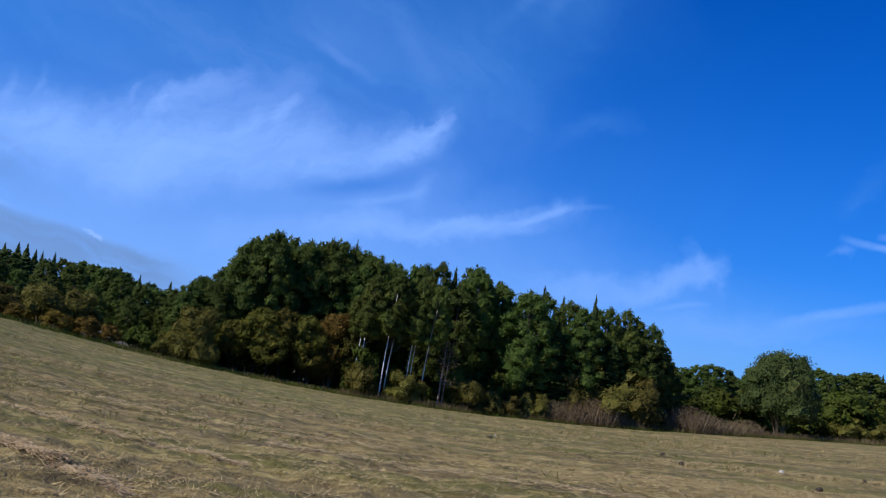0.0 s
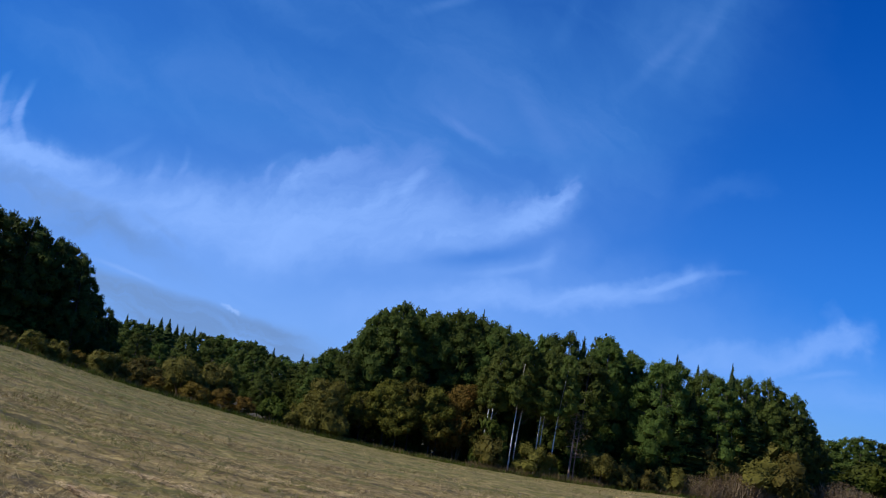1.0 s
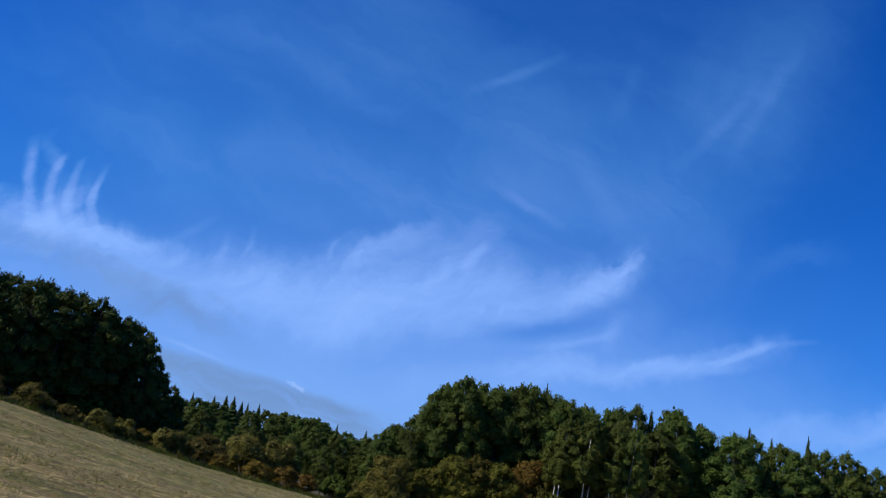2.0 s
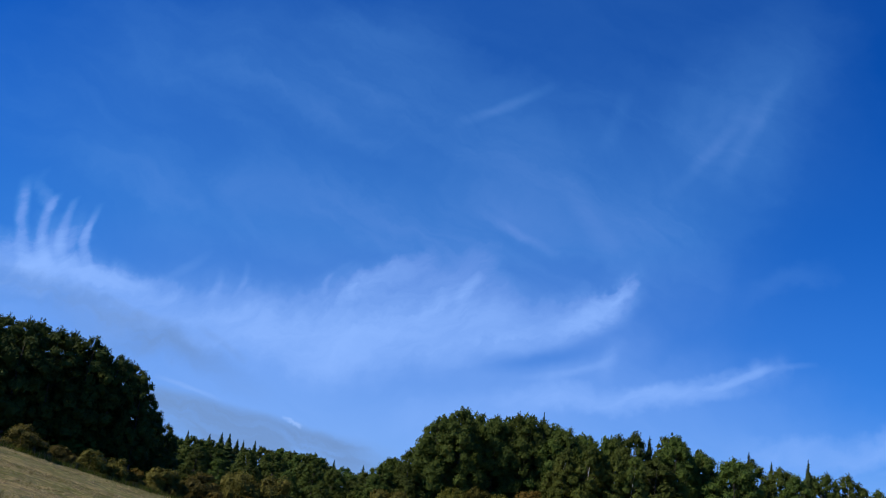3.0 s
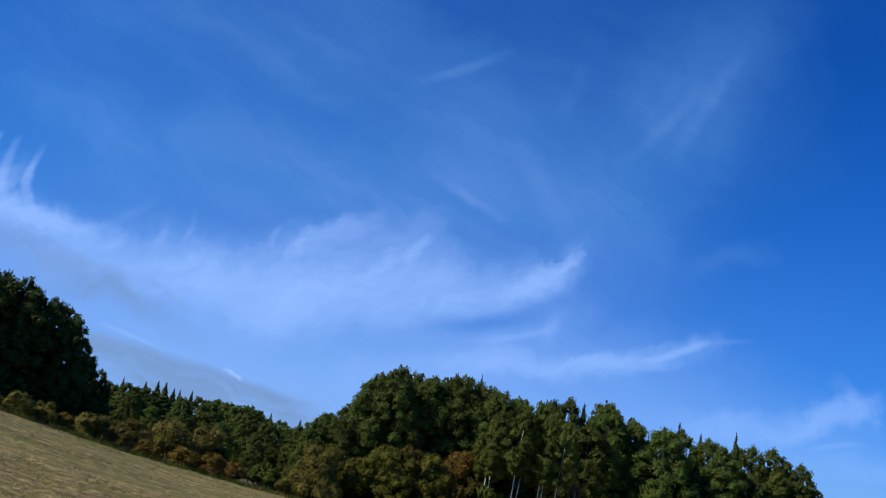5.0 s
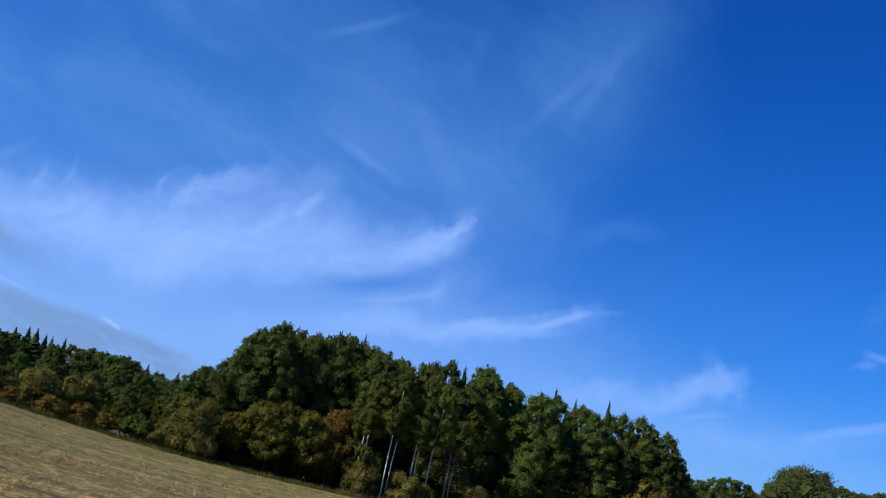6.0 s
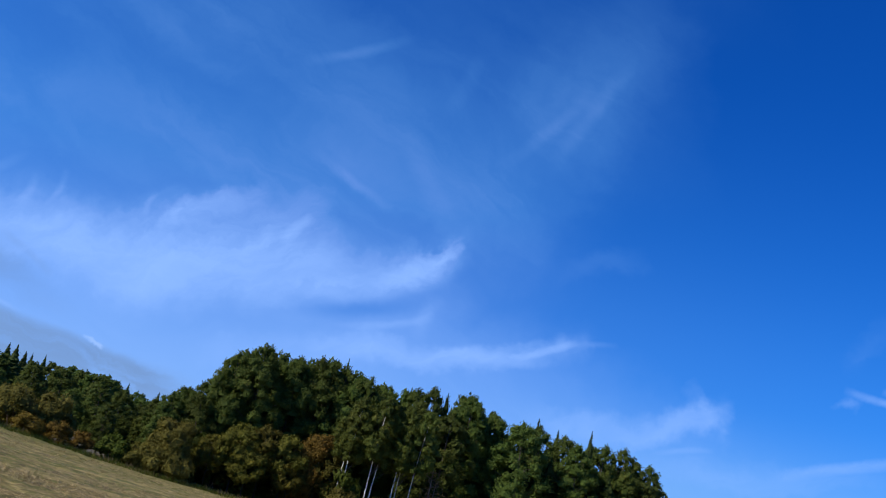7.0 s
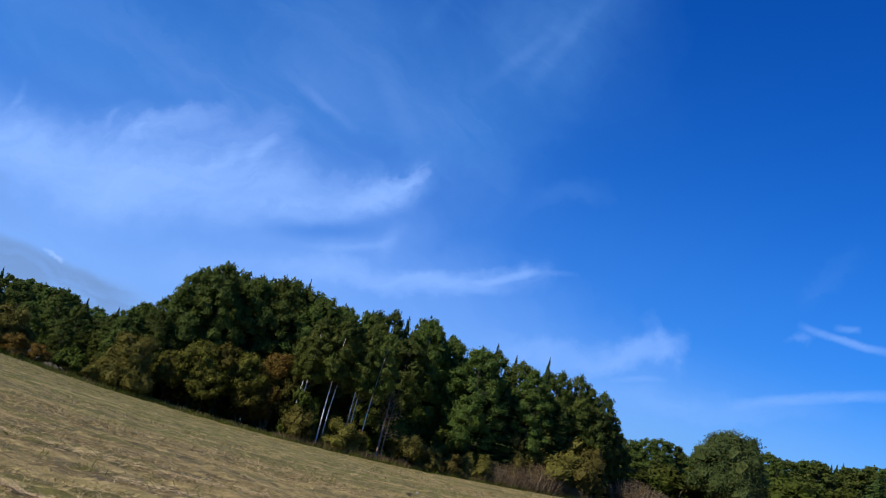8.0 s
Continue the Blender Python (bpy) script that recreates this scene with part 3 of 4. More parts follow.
def dry_brush(seed, H=3.0, W=2.2, label="leafless reddish-brown dry brush at the field edge"):
    """A thicket of thin bare shoots with a few dead leaves."""
    rng = np.random.default_rng(seed)
    root = new("dry_brush")
    verts, faces = [], []
    for i in range(420):
        a, q = rng.uniform(0, 2 * math.pi), W * math.sqrt(rng.random()) * 0.75
        b = Vector((q * math.cos(a), q * math.sin(a), -0.05))
        h = H * rng.uniform(0.5, 1.0) * (1 - 0.35 * (q / W) ** 2)
        tip = b + Vector((math.cos(a) * q * 0.35 + rng.normal() * 0.3, math.sin(a) * q * 0.35 + rng.normal() * 0.3, h))
        mid = b.lerp(tip, 0.5) + Vector((0, 0, 0.15))
        s = Vector(rng.normal(size=3)).cross(tip - b).normalized() * rng.uniform(0.012, 0.03)
        o = len(verts)
        verts += [b - s, b + s, mid + s * 0.7, mid - s * 0.7, tip]
        faces += [(o, o + 1, o + 2, o + 3), (o + 3, o + 2, o + 4)]
    n = 3000
    d = unit(rng, n)
    d[:, 2] = abs(d[:, 2])
    c = d * np.array([W, W, H * 0.9]) * (1 - 0.5 * rng.random((n, 1)) ** 1.5)
    v = sprays(rng, c, d, 0.18, 0.07, 0.0, 1.0)
    part("twig_mass", mesh_of("brush_twigs", verts, faces, (TWIG,)), root)
    part("dead_foliage", mesh_of("brush_leaves", v, quads(v), (LEAF_RUST,)), root)
    return tagged(root, label, "bush", "dry brush along the field edge")


def bare_pine(seed, H=8.0):
    """A thin half-dead pine with level bare limbs."""
    rng = np.random.default_rng(seed)
    root = new("dead_pine")
    chunks = [tube([(0, 0, 0), (0.1, 0, H * 0.5), (0.25, 0.1, H)], [0.13, 0.09, 0.02], 7)]
    chunks.append(tube([(0.5, 0.2, 0), (0.6, 0.1, H * 0.5), (0.75, 0.1, H * 0.82)], [0.09, 0.06, 0.02], 7))
    cs = []
    for i in range(26):
        f = 0.35 + 0.63 * i / 26
        a, q = rng.uniform(0, 2 * math.pi), rng.uniform(0.8, 2.0) * (1.25 - f)
        e = Vector((0.2 * f + q * math.cos(a), q * math.sin(a), H * f + rng.uniform(-0.1, 0.4)))
        chunks.append(limb(rng, (0.2 * f, 0.08 * f, H * f), e, 0.03, 0.008))
        cs.append(np.array(e) + rng.normal(size=(16, 3)) * 0.34)
    c = np.concatenate(cs)
    v = sprays(rng, c, unit(rng, len(c)), 0.26, 0.09)
    part("trunk", mesh_of("pine_trunk", *join(chunks), (BARK_PINE,), smooth=True), root)
    part("crown", mesh_of("pine_crown", v, quads(v), (LEAF_RUST,)), root)
    return tagged(root, "half-dead reddish pine with bare limbs in front of the wood", "tree", "trees of the wood")


# ---------------------------------------------------------------- planting
stock, fresh = {}, {}


def kind(key, maker, nominal):
    stock[key] = (maker, nominal)


def plant(key, az, dist, H, wide=1.0, turn=None):
    """Stands one plant of the kind at that bearing and distance, H metres high."""
    maker, nominal = stock[key]
    p = plan(az, dist)
    s = H / nominal
    m = pose(p.x, p.y, height(p.x, p.y) - 0.05, 0, 0, random.uniform(0, 360) if turn is None else turn) @ Matrix.Diagonal((s * wide, s * wide, s, 1))
    if key not in fresh:
        fresh[key] = maker()
        fresh[key].matrix_basis = m
        return fresh[key]
    ob = fresh[key].copy()
    scene.collection.objects.link(ob)
    for child in fresh[key].children:
        c = child.copy()
        scene.collection.objects.link(c)
        c.parent = ob
    ob.matrix_basis = m
    return ob


def rise(az, dist, top):
    """The height that reaches the elevation top, in degrees, from the eye."""
    p = plan(az, dist)
    return 1.6 + dist * math.tan(radians(top)) - height(p.x, p.y)


ASPEN = "tall green aspen with a dense ragged crown in the wood"
BIRCH = "birch with a white trunk and a high green crown"
FAR = "trees of the far wood"
for i in range(5):
    kind(f"aspen{i}", lambda i=i: tall_tree(10 + i, "aspen_tree", LEAF_ASPEN, BARK_GREY, 18.0, 4.3 + 0.3 * (i % 3), 0.22, 84, 155, lean=0.5, label=ASPEN, spray=(0.36, 0.145)), 18.2)
for i in range(3):
    kind(f"birch{i}", lambda i=i: tall_tree(30 + i, "birch_tree", LEAF_BIRCH, BARK_WHITE, 17.0, 3.2, 0.50, 60, 190, spray=(0.36, 0.145), lean=1.3, label=BIRCH, thick=0.60), 17.2)
    kind(f"thicket{i}", lambda i=i: tall_tree(40 + i, "sallow_tree", LEAF_SALLOW, BARK_DARK, 8.0, 3.2, 0.40, 60, 200,
                                              label="olive-brown sallow leaning out of the wood over the field edge", group="trees at the field edge", spray=(0.30, 0.14)), 8.1)
# the stand's trees: leaves darker than the aspens', to paint in its shade
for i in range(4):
    kind(f"alder{i}", lambda i=i: tall_tree(120 + i, "alder_tree", LEAF_SHADED, BARK_GREY, 15.0, 4.0, 0.22, 78, 115, lean=0.3, label="dark green tree beside the field, shade put into its leaf colour",
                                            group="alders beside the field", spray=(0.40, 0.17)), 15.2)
for i in range(3):
    kind(f"spruce{i}", lambda i=i: spruce_tree(50 + i, 18.0, 2.9 + 0.3 * i), 18.1)
    kind(f"farspruce{i}", lambda i=i: spruce_tree(55 + i, 18.0, 4.2 + 0.4 * i, 0.55, 1.25, label="distant dark spruce in the far wood"), 18.1)
    kind(f"faraspen{i}", lambda i=i: tall_tree(20 + i, "aspen_tree", LEAF_ASPEN, BARK_GREY, 16.0, 4.4, 0.12, 82, 62, label="distant green broadleaf tree in the far wood", group=FAR, spray=(0.52, 0.38)), 16.2)
OLIVE = "rounded olive-green willow bush at the field edge"
OCHRE = "rounded willow bush with yellowing ochre leaves at the field edge"
GREEN = "leafy dark green bush below the trees of the wood"
for i in range(3):
    kind(f"olive{i}", lambda i=i: bush(60 + i, "willow_bush", LEAF_OLIVE, 5.0, 3.0 + 0.2 * i, label=OLIVE), 5.0)
    kind(f"ochre{i}", lambda i=i: bush(70 + i, "willow_bush", LEAF_OCHRE, 5.0, 2.8 + 0.2 * i, label=OCHRE), 5.0)
    kind(f"green{i}", lambda i=i: bush(80 + i, "leafy_bush", LEAF_GREEN, 5.0, 3.0 + 0.2 * i, 22, 85, label=GREEN, spray=(0.42, 0.28)), 5.0)
    kind(f"brush{i}", lambda i=i: dry_brush(90 + i), 3.0)
kind("bigwillow", lambda: bush(101, "willow_tree", LEAF_OLIVE, 8.0, 4.2, 64, 190, label="large round olive willow at the field edge", category="tree", spray=(0.30, 0.13)), 8.0)
kind("oak", lambda: bush(104, "oak_tree", LEAF_OCHRE, 9.0, 3.6, 64, 190, label="oak with orange-brown autumn leaves before the wood", category="tree", spray=(0.30, 0.17)), 9.0)
kind("fieldtree", lambda: bush(108, "broad_tree", LEAF_FIELD, 10.0, 5.2, 84, 170, label="broad round green tree standing alone at the field edge", category="tree", group="trees beyond the field", spray=(0.36, 0.14), low=0.30, stems=16), 10.0)
kind("pine", lambda: bare_pine(110), 8.0)

# the skyline of the wood: bearing and elevation of its tops, in degrees
SKYLINE = [-15.5, 3.4, -14.3, 4.0, -13.2, 4.8, -12.2, 6.3, -10.8, 7.0, -9.4, 6.8, -7.7, 7.0, -6.3, 6.9, -3.8, 6.4, -2.0, 6.2, -1.1, 6.6, 1.4, 6.6,
           3.2, 5.9, 4.2, 5.6, 5.4, 6.1, 7.0, 5.3, 9.4, 5.2, 10.5, 5.3, 11.4, 4.9, 12.0, 4.0, 12.7, 3.5, 13.4, 2.4]


def skyline(az):
    return float(np.interp(az, SKYLINE[::2], SKYLINE[1::2]))


def wood():
    # front rank and two ranks behind it
    for rank, (extra, lower) in enumerate(((6, 0.75), (11, 0.0), (17, 0.1))):
        az = -15.5 + 0.5 * rank
        while az < 13.2:
            d = edge_dist(az) + extra + random.uniform(-1.5, 1.5)
            if rank == 0 and (-12.5 < az < -0.3 or 1.8 < az < 4.6):
                d += 4
            top = skyline(az) - 0.02 - lower * random.uniform(0.2, 1.6) - random.uniform(0, 0.35)
            spruce_share = 0.10 if az < 2.5 else 0.42
            if random.random() < spruce_share:
                key, wide, top = f"spruce{random.randrange(3)}", random.uniform(1.15, 1.5), top - (0.9 if az > 2.5 else 0.0)
            elif az > 2.5:
                key, wide = f"aspen{random.randrange(5)}", random.uniform(0.80, 1.0)
            elif rank == 0 and -5 < az < 0:
                key, wide = f"aspen{random.randrange(5)}", random.uniform(0.75, 0.9)
            else:
                key, wide = f"aspen{random.randrange(5)}", random.uniform(0.8, 1.05)
            H = rise(az, d, top)
            if rank == 2 and key[0] == "a":
                key = f"faraspen{random.randrange(3)}"
            plant(key, az, d, H, wide * min(1.35, 16.0 / H))
            az += random.uniform(1.2, 1.8)
    # named crowns of the skyline: bearing, distance beyond the edge, top
    # the wood's shaded right end uses the shade-darkened leaves as well
    for az, extra, top, key in ((-12.4, 9, 6.35, "aspen1"), (-10.8, 8, 7.0, "aspen0"), (-9.0, 10, 6.8, "aspen2"), (-7.4, 10, 7.0, "aspen3"), (-4.9, 9, 6.55, "aspen4"),
                                (-1.0, 10, 6.6, "aspen0"), (1.4, 9, 6.65, "aspen1"), (5.4, 12, 6.0, "spruce0"), (6.6, 12, 5.55, "spruce1"), (8.5, 14, 5.75, "spruce2"),
                                (10.5, 6, 5.35, "birch2"), (11.3, 6, 4.95, "birch0"), (12.5, 9, 3.7, "spruce1"), (12.9, 10, 3.3, "spruce0"), (11.9, 6, 4.1, "alder0"), (12.6, 6, 3.5, "alder1"), (13.3, 8, 2.6, "alder2"),
                                (3.4, 9, 5.3, "spruce2"), (4.6, 9, 4.8, "spruce1"), (7.5, 9, 4.2, "spruce0"), (9.6, 9, 4.2, "spruce2"), (7.2, 8, 5.45, "aspen2"), (9.2, 8, 5.3, "aspen3"), (6.1, 8, 4.6, "spruce1"), (8.0, 6, 3.9, "spruce0"), (9.0, 5.5, 3.6, "birch1"), (6.9, 6, 3.6, "spruce2"), (5.2, 5.5, 3.2, "spruce0"), (-6.2, 13, 7.05, "spruce2")):
        d = edge_dist(az) + extra
        plant(key, az, d, rise(az, d, top - (0.0 if key[0] == "s" else 0.16)), 1.2 if key[0] == "s" else 0.95)
    # birches with bare white trunks at the front
    for az, extra, top, key in ((-3.62, 1.2, 5.5, "birch0"), (-3.38, 1.8, 5.0, "birch1"), (-2.15, 1.5, 5.2, "birch2"), (-1.95, 2.2, 4.8, "birch0"), (-1.2, 1.6, 5.1, "birch1"), (-5.0, 2.0, 5.2, "birch2"), (-5.3, 2.6, 4.9, "birch1")):
        d = edge_dist(az) + extra
        plant(key, az, d, rise(az, d, top), 0.9, random.uniform(-25, 25))
    d = edge_dist(-0.1) + 1.5
    plant("pine", -0.1, d, rise(-0.1, d, 2.0), 1.1, 20)
    # understorey that closes the foot of the wood
    az = -16.0
    while az < 13.0:
        d = edge_dist(az) + (random.uniform(9, 12) if not -12.5 < az < 4.6 else 8)
        plant(f"green{random.randrange(3)}", az, d, random.uniform(3.0, 5.5) if not -12.5 < az < 4.6 else 3.0, 1.0)
        az += 1.25
    az = -16.0
    while az < 30.0:
        d = edge_dist(az) + random.uniform(16, 22)
        plant(f"green{random.randrange(3)}", az, d, random.uniform(4, 7), 1.4)
        az += 1.3


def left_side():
    # the dark stand on the left; its shade is put into the leaf colour
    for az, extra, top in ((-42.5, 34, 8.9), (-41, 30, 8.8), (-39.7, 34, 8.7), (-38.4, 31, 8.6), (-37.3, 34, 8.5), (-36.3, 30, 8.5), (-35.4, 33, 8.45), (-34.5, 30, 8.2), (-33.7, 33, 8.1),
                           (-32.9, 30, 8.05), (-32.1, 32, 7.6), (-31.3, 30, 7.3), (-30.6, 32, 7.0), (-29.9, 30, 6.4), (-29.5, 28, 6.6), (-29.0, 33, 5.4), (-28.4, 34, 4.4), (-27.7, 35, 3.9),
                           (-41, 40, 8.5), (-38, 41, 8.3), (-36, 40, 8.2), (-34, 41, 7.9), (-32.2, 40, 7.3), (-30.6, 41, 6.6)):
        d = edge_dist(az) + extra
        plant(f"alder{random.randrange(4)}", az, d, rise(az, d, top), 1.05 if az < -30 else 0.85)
    az = -43.0
    while az < -26.5:
        d = edge_dist(az) + random.uniform(31, 36)
        plant(f"green{random.randrange(3)}", az, d, random.uniform(4.5, 6.0), 1.4)
        az += 1.1
    # the far wood behind the dip
    az = -29.0
    while az < -15:
        d = 190 + random.uniform(-12, 25)
        top = float(np.interp(az, [-27, -25.7, -22, -19.3, -17.7, -16.5], [3.45, 3.65, 3.5, 3.4, 3.0, 2.75])) - random.uniform(0, 0.35)
        key = f"farspruce{random.randrange(3)}" if random.random() < 0.28 else f"faraspen{random.randrange(3)}"
        top += 0.22 if key[3] == "s" else -0.12
        plant(key, az, d, rise(az, d, top), random.uniform(1.05, 1.6))
        az += random.uniform(0.28, 0.50)
    # nearer, lower trees between the bushes and the far wood
    for az, extra, top, key in ((-20.6, 14, 2.2, "aspen1"), (-19.2, 16, 2.9, "aspen3"), (-18.1, 12, 2.6, "aspen4"), (-17.0, 12, 2.1, "aspen2"), (-16.2, 9, 2.6, "aspen0"),
                                (-15.4, 8, 3.2, "aspen1"), (-18.6, 8, 1.6, "aspen1"), (-22.8, 20, 2.3, "aspen0"), (-24.6, 22, 2.4, "aspen2"), (-26.0, 18, 2.8, "aspen4")):
        d = edge_dist(az) + extra
        plant(key, az, d, rise(az, d, top), 1.25)
    # bushes along the edge of the rise
    for az, extra, top, key, wide in ((-37.2, 1, 3.0, "olive0", 1.0), (-34.9, 1, 2.85, "olive1", 1.1), (-33.0, 1, 2.0, "olive2", 1.0), (-31.4, 1, 2.0, "olive0", 1.1), (-30.1, 1.5, 1.7, "olive1", 1.0),
                                      (-28.9, 1, 1.3, "ochre0", 1.0), (-27.4, 2, 1.5, "olive2", 1.1), (-26.6, 1, 0.95, "olive0", 1.0), (-25.2, 3, 1.5, "olive1", 1.0), (-24.5, 1, 0.5, "ochre1", 1.0),
                                      (-23.0, 5, 1.85, "olive2", 0.9), (-22.3, 1, 0.5, "ochre2", 1.1), (-21.2, 5, 1.8, "olive0", 0.8), (-20.7, 1, 0.4, "ochre0", 1.1), (-19.4, 2, 0.1, "ochre1", 1.0)):
        d = edge_dist(az) + extra
        plant(key, az, d, rise(az, d, top), wide * 1.25)


def wood_edge():
    d = edge_dist(-14.7) + 2
    plant("bigwillow", -14.7, d, rise(-14.7, d, 1.9), 1.0, 40)
    for az, extra, top, key, wide in ((-17.6, 3, 0.4, "green0", 1.2), (-16.4, 2, 0.1, "olive1", 1.0), (-12.6, 4, 1.3, "thicket0", 1.1), (-11.2, 4, 2.2, "thicket1", 1.0), (-9.7, 4.5, 2.4, "thicket2", 1.0),
                                      (-8.4, 4, 2.1, "thicket0", 1.1), (-10.4, 2.5, 1.0, "thicket1", 1.2), (-8.0, 3, 0.9, "thicket0", 1.1), (-5.7, 4, 1.5, "thicket1", 1.0),
                                      (-4.7, 1.5, 0.0, "olive0", 1.0), (-4.9, 2.5, 1.1, "green0", 0.7), (0.6, 3.0, 0.2, "green2", 0.9), (3.6, 4.0, 0.6, "green1", 0.9), (-2.2, 1.5, -0.15, "olive1", 1.2), (-1.3, 1.5, -0.6, "ochre0", 1.0), (1.6, 1.5, -0.1, "olive2", 1.2), (3.0, 1, -0.6, "olive0", 1.2),
                                      (4.2, 1, -0.75, "olive1", 1.2)):
        d = edge_dist(az) + extra
        plant(key, az, d, rise(az, d, top), wide)
    d = edge_dist(-6.8) + 5
    plant("oak", -6.8, d, rise(-6.8, d, 2.9), 0.9, 10)
    for az, extra, top, key, wide in ((5.6, 2, -0.3, "olive2", 1.1), (7.8, 4.5, 1.2, "olive0", 1.1), (9.9, 4, 1.75, "olive1", 1.25), (11.2, 4, 1.45, "olive2", 1.1), (6.6, 2, -0.5, "brush0", 1.2),
                                      (7.8, 1.5, -0.35, "brush1", 1.3), (9.1, 1.5, -0.05, "brush2", 1.3), (10.0, 2, -0.4, "brush0", 1.2),
                                      (14.5, 2, 0.3, "brush1", 1.3), (15.7, 2, -0.1, "brush2", 1.4), (16.8, 2, -0.3, "brush0", 1.4), (17.7, 3, -0.1, "brush1", 1.4), (11.2, 1, -0.9, "brush2", 1.4)):
        d = edge_dist(az) + extra
        plant(key, az, d, rise(az, d, top), wide)


def right_side():
    d = edge_dist(19.4) + 6
    plant("fieldtree", 19.4, d, rise(19.4, d, 4.0), 0.95, 70)
    for az, dist, top, key, wide in ((14.0, 150, 2.2, "faraspen0", 1.5), (14.7, 152, 2.5, "aspen1", 1.5), (15.4, 150, 2.65, "aspen2", 1.5), (16.1, 154, 2.5, "faraspen1", 1.5), (16.9, 175, 2.1, "faraspen2", 1.5), (17.6, 165, 2.4, "aspen4", 1.4)):
        plant(key, az, dist, rise(az, dist, top), wide)
    az = 13.0
    while az < 36:
        dist = 215 + random.uniform(-15, 30)
        top = float(np.interp(az, [13, 17, 21, 23, 28, 36], [1.9, 2.1, 3.2, 3.3, 4.0, 4.6])) - random.uniform(0, 0.4)
        key = f"farspruce{random.randrange(3)}" if random.random() < 0.45 else f"faraspen{random.randrange(3)}"
        top -= 0.16 if key[3] == "s" else 0.12
        plant(key, az, dist, rise(az, dist, top), random.uniform(1.2, 1.75))
        az += random.uniform(0.24, 0.40)
    for az, dist, top, key, wide in ((21.9, 150, 1.3, "olive0", 1.3), (22.9, 138, 0.7, "olive1", 1.4), (24.1, 142, 1.0, "olive2", 1.4), (21.2, 140, 0.2, "brush0", 1.2), (25.4, 150, 1.2, "green0", 1.5),
                                     (26.8, 155, 1.7, "olive1", 1.4), (28.4, 160, 1.6, "green1", 1.5), (23.4, 170, 1.6, "olive2", 1.4), (30.0, 165, 1.8, "green2", 1.5)):
        plant(key, az, dist, rise(az, dist, top), wide)


wood()
left_side()
wood_edge()
right_side()


# ---------------------------------------------------------------- grass and straw
def blades(name, rng, count, az_lo, az_hi, r_lo, r_hi, h_lo, h_hi, width, lie, mat, label, category, by_edge=False, even=1.0):
    """Thin bent blades scattered over a sector of the ground."""
    az = rng.uniform(az_lo, az_hi, count)
    if by_edge:
        r = np.array([edge_dist(a) for a in az]) + rng.uniform(r_lo, r_hi, count)
    else:
        r = r_lo + (r_hi - r_lo) * rng.random(count) ** even
    x, y = r * np.sin(np.radians(az)), r * np.cos(np.radians(az))
    z = np.array([height(a, b) for a, b in zip(x, y)])
    h = rng.uniform(h_lo, h_hi, count)
    a = rng.uniform(0, 2 * np.pi, count)
    tilt = np.clip(rng.normal(lie, 0.16 if lie > 1 else 0.25, count), 0, 1.53)
    d = np.stack([np.sin(tilt) * np.cos(a), np.sin(tilt) * np.sin(a), np.cos(tilt)], 1) * h[:, None]
    s = np.stack([-np.sin(a + rng.normal(size=count)), np.cos(a + rng.normal(size=count)), np.zeros(count)], 1) * (width * rng.uniform(0.6, 1.4, count))[:, None]
    p = np.stack([x, y, z + (0.015 if lie > 1 else -0.02)], 1)
    v = np.stack([p - s, p + s, p + d + s * 0.35, p + d - s * 0.35], 1).reshape(-1, 3)
    f = np.arange(len(v)).reshape(-1, 4)
    ob = new(name, mesh_of(name, v, f, (mat,)))
    return tagged(ob, label, category, kind="stuff")


rng = np.random.default_rng(7)
blades("straw_stubble", rng, 42000, -45, 32, 6.5, 50.0, 0.03, 0.10, 0.005, 1.40, STRAW, "short dry straw stubble and cut hay on the field", "straw", even=0.9)
blades("hay_litter", rng, 42000, -52, 36, 14.0, 80.0, 0.05, 0.14, 0.008, 1.48, STRAW, "pale hay litter scattered over the mown field", "hay", even=0.8)
blades("edge_weeds", rng, 14000, -6, 36, -0.6, 3.0, 0.25, 0.90, 0.024, 0.40, LEAF_RUST, "tall dry reddish weeds along the field edge", "weeds", by_edge=True)
blades("slope_weeds", rng, 7000, -52, -3, -0.4, 3.0, 0.15, 0.60, 0.020, 0.40, LEAF_RUST, "low dry weeds along the edge of the rise", "weeds", by_edge=True)
blades("edge_grass", rng, 26000, -52, 36, -1.8, 4.0, 0.20, 0.50, 0.022, 0.45, LEAF_GREEN, "uncut green grass along the field edge", "grass", by_edge=True)


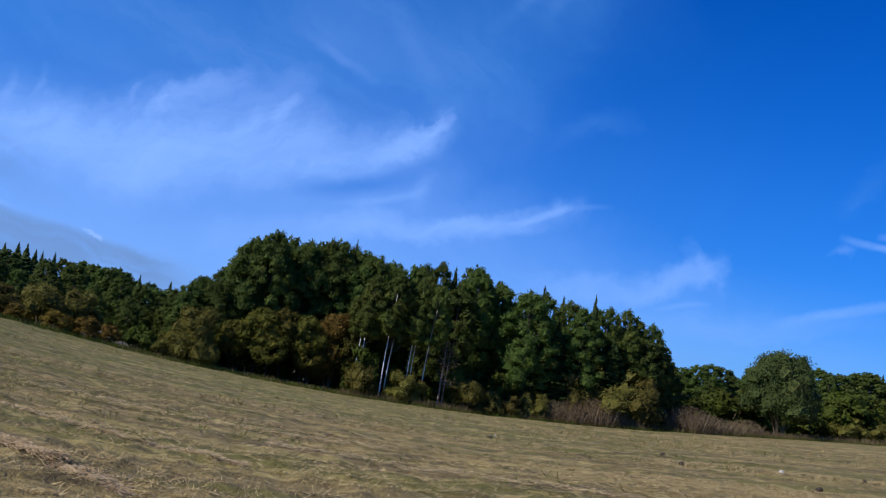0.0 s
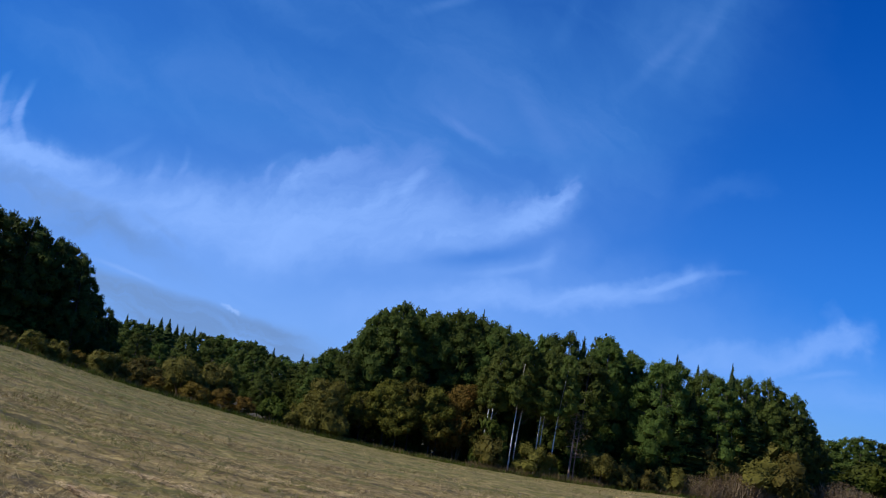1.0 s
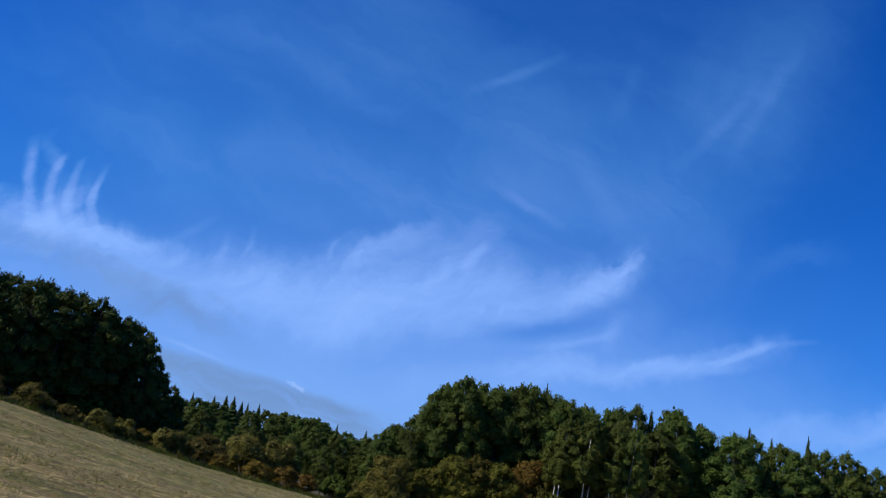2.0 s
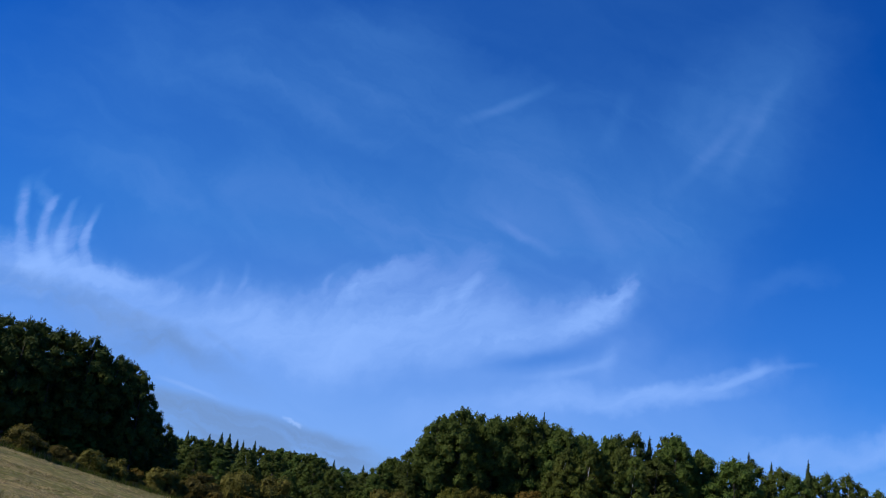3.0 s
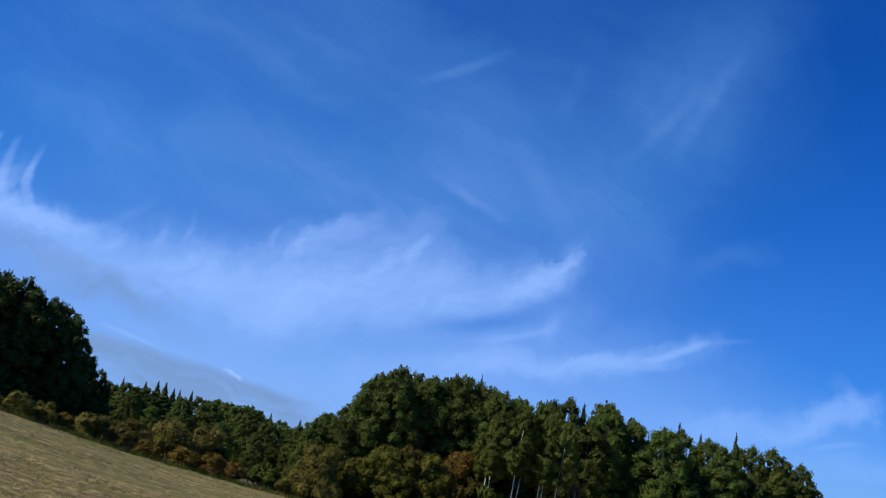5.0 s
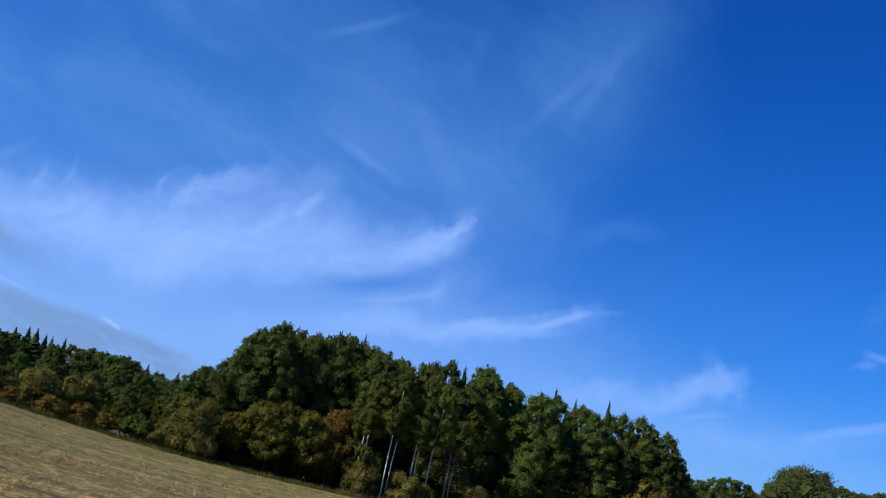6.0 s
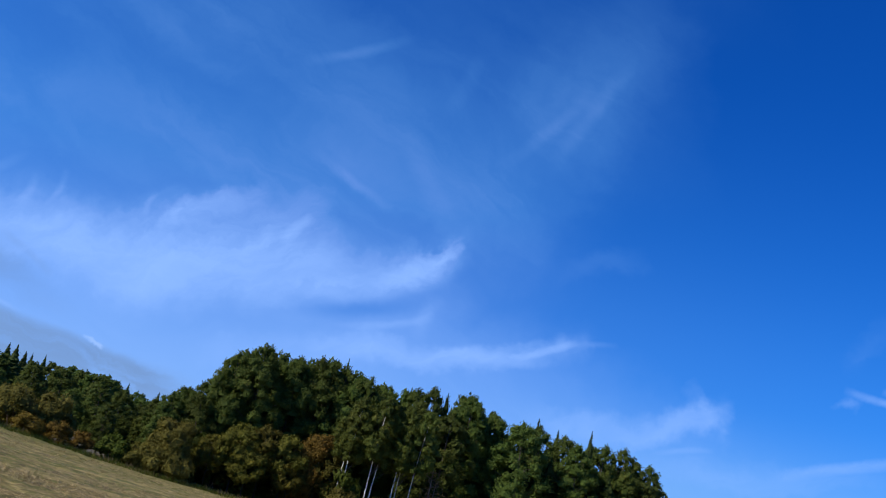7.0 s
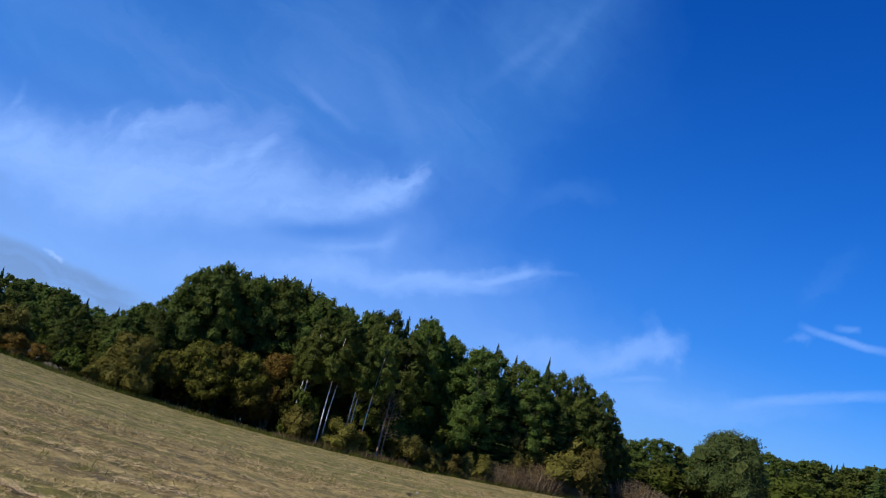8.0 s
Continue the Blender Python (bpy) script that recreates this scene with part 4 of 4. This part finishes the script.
def hay_tufts(name, rng, count, blade_count, r_lo, r_hi, az_lo, az_hi, size, mat, label, spacing=1.7, seed=0.0):
    """Small heaps of cut hay, strewn along the mower's rows."""
    ca, sa = math.cos(radians(ROWS)), math.sin(radians(ROWS))
    az = np.radians(rng.uniform(az_lo, az_hi, count))
    r = r_lo + (r_hi - r_lo) * rng.random(count) ** 0.75
    x, y = r * np.sin(az), r * np.cos(az)
    q = -sa * x + ca * y
    snapped = np.round(q / spacing) * spacing + rng.normal(size=count) * spacing * 0.22
    x, y = x - sa * (snapped - q), y + ca * (snapped - q)
    # heaps gather in long drifts and leave bare stretches between
    drift = np.array([noise.noise((0.045 * a, 0.26 * b, seed)) + 0.5 * noise.noise((0.3 * a, 0.7 * b, seed + 4.0)) for a, b in zip(x, y)])
    keep = (np.hypot(x, y) > r_lo * 0.9) & (drift > (-0.08 if r_lo < 10 else 0.10))
    x, y = x[keep], y[keep]
    grow = rng.uniform(0.5, 1.3, len(x)) * size
    z = np.array([height(a, b) for a, b in zip(x, y)])
    n = len(x) * blade_count
    g = np.repeat(grow, blade_count)
    turn = rng.normal(0.0, 0.6, n) + radians(ROWS) + math.pi * (rng.random(n) > 0.5)
    base = np.stack([np.repeat(x, blade_count) + rng.normal(size=n) * g * 0.9, np.repeat(y, blade_count) + rng.normal(size=n) * g * 0.45, np.repeat(z, blade_count) + rng.uniform(-0.01, 0.06, n) * g * 4], 1)
    tilt = rng.uniform(0.75, 1.5, n) if r_lo < 10 else rng.uniform(0.35, 1.4, n)
    d = np.stack([np.sin(tilt) * np.cos(turn), np.sin(tilt) * np.sin(turn), np.cos(tilt)], 1) * (g * rng.uniform(0.5, 1.3, n))[:, None]
    s = np.stack([-np.sin(turn), np.cos(turn), rng.uniform(-0.8, 0.8, n)], 1) * (g * (0.034 if r_lo < 10 else 0.05))[:, None]
    v = np.stack([base - s, base + s, base + d + s * 0.4, base + d - s * 0.4], 1).reshape(-1, 3)
    return tagged(new(name, mesh_of(name, v, quads(v), (mat,))), label, "hay", kind="stuff")


hay_tufts("hay_tufts", rng, 13000, 14, 6.0, 34.0, -46, 32, 0.10, STRAW, "loose tufts of cut hay strewn in rows over the field")
hay_tufts("far_hay_tufts", rng, 17000, 8, 28.0, 86.0, -50, 30, 0.155, STRAW, "small heaps of cut hay in rows on the rise")
hay_tufts("green_tufts", rng, 12000, 9, 16.0, 84.0, -50, 20, 0.13, GRASS_SHORT, "short green regrowth between the hay", 2.6, 9.0)
blades("standing_stubble", rng, 18000, -40, 30, 4.5, 13.0, 0.03, 0.09, 0.0028, 0.7, STRAW, "standing stubble of the mown meadow", "straw", even=0.8)


# ---------------------------------------------------------------- clods on the field
def clod(seed, size):
    bm = bmesh.new()
    bmesh.ops.create_icosphere(bm, subdivisions=2, radius=size)
    for v in bm.verts:
        v.co *= 1 + 0.5 * noise.noise(v.co * (1.6 / size) + Vector((seed, 0, 0)))
        v.co.z *= 0.75
    me = bpy.data.meshes.new("clod")
    bm.to_mesh(me)
    bm.free()
    me.materials.append(SOIL)
    return me


for i, (az, dist, size) in enumerate(((3.3, 33.7, 0.10), (13.3, 34.6, 0.11), (14.4, 30.0, 0.10), (24.0, 33.0, 0.08), (21.8, 25.4, 0.09))):
    ob = new("clod", clod(i * 3.1, size))
    p = plan(az, dist)
    ob.location = (p.x, p.y, height(p.x, p.y) + size * 0.35)
    tagged(ob, "dark clod of soil lying on the mown field", "clod", "clods on the field")


def stone(az, dist, size):
    me = clod(17.0, size)
    me.materials.clear()
    me.materials.append(PALE_STONE)
    ob = new("stone", me)
    p = plan(az, dist)
    ob.location = (p.x, p.y, height(p.x, p.y) + size * 0.4)
    tagged(ob, "pale grey field stone lying in the stubble", "stone", "stones on the field")


PALE_STONE = bark_material("pale_stone", (0.52, 0.50, 0.48), (0.33, 0.32, 0.31), 9.0)
stone(19.8, 32.9, 0.09)
stone(3.6, 36.5, 0.05)


# ---------------------------------------------------------------- a swath of pale straw left by the mower
def straw_swath(a, b, wide, count, seed):
    rng = np.random.default_rng(seed)
    a, b = np.array(a), np.array(b)
    along = (b - a) / np.linalg.norm(b - a)
    side = np.array([-along[1], along[0]])
    c = a + (b - a) * rng.random((count, 1)) + side * rng.normal(size=(count, 1)) * wide
    turn = np.arctan2(along[1], along[0]) + rng.normal(size=count) * 0.5
    d = np.stack([np.cos(turn), np.sin(turn)], 1) * rng.uniform(0.06, 0.20, (count, 1))
    z = np.array([height(x, y) for x, y in c]) + rng.uniform(0.0, 0.07, count)
    w = np.stack([-np.sin(turn), np.cos(turn)], 1) * 0.006
    rise_ = rng.uniform(-0.02, 0.03, count)
    v = np.stack([np.c_[c - w, z], np.c_[c + w, z], np.c_[c + d + w * 0.5, z + rise_], np.c_[c + d - w * 0.5, z + rise_]], 1).reshape(-1, 3)
    ob = new("straw_swath", mesh_of("straw_swath", v, quads(v), (STRAW_PALE,)))
    tagged(ob, "narrow swath of pale dropped straw on the field", "straw", kind="stuff")


STRAW_PALE = bark_material("pale_straw", (0.70, 0.52, 0.29), (0.48, 0.35, 0.17), 12.0)
straw_swath((-6.2, 12.1), (-2.9, 9.55), 0.09, 2600, 3)
straw_swath((-7.0, 15.5), (-2.5, 13.2), 0.10, 1500, 4)
straw_swath((-3.0, 17.5), (4.5, 17.0), 0.12, 1500, 5)
straw_swath((-9.0, 21.0), (-1.0, 20.5), 0.14, 1800, 6)
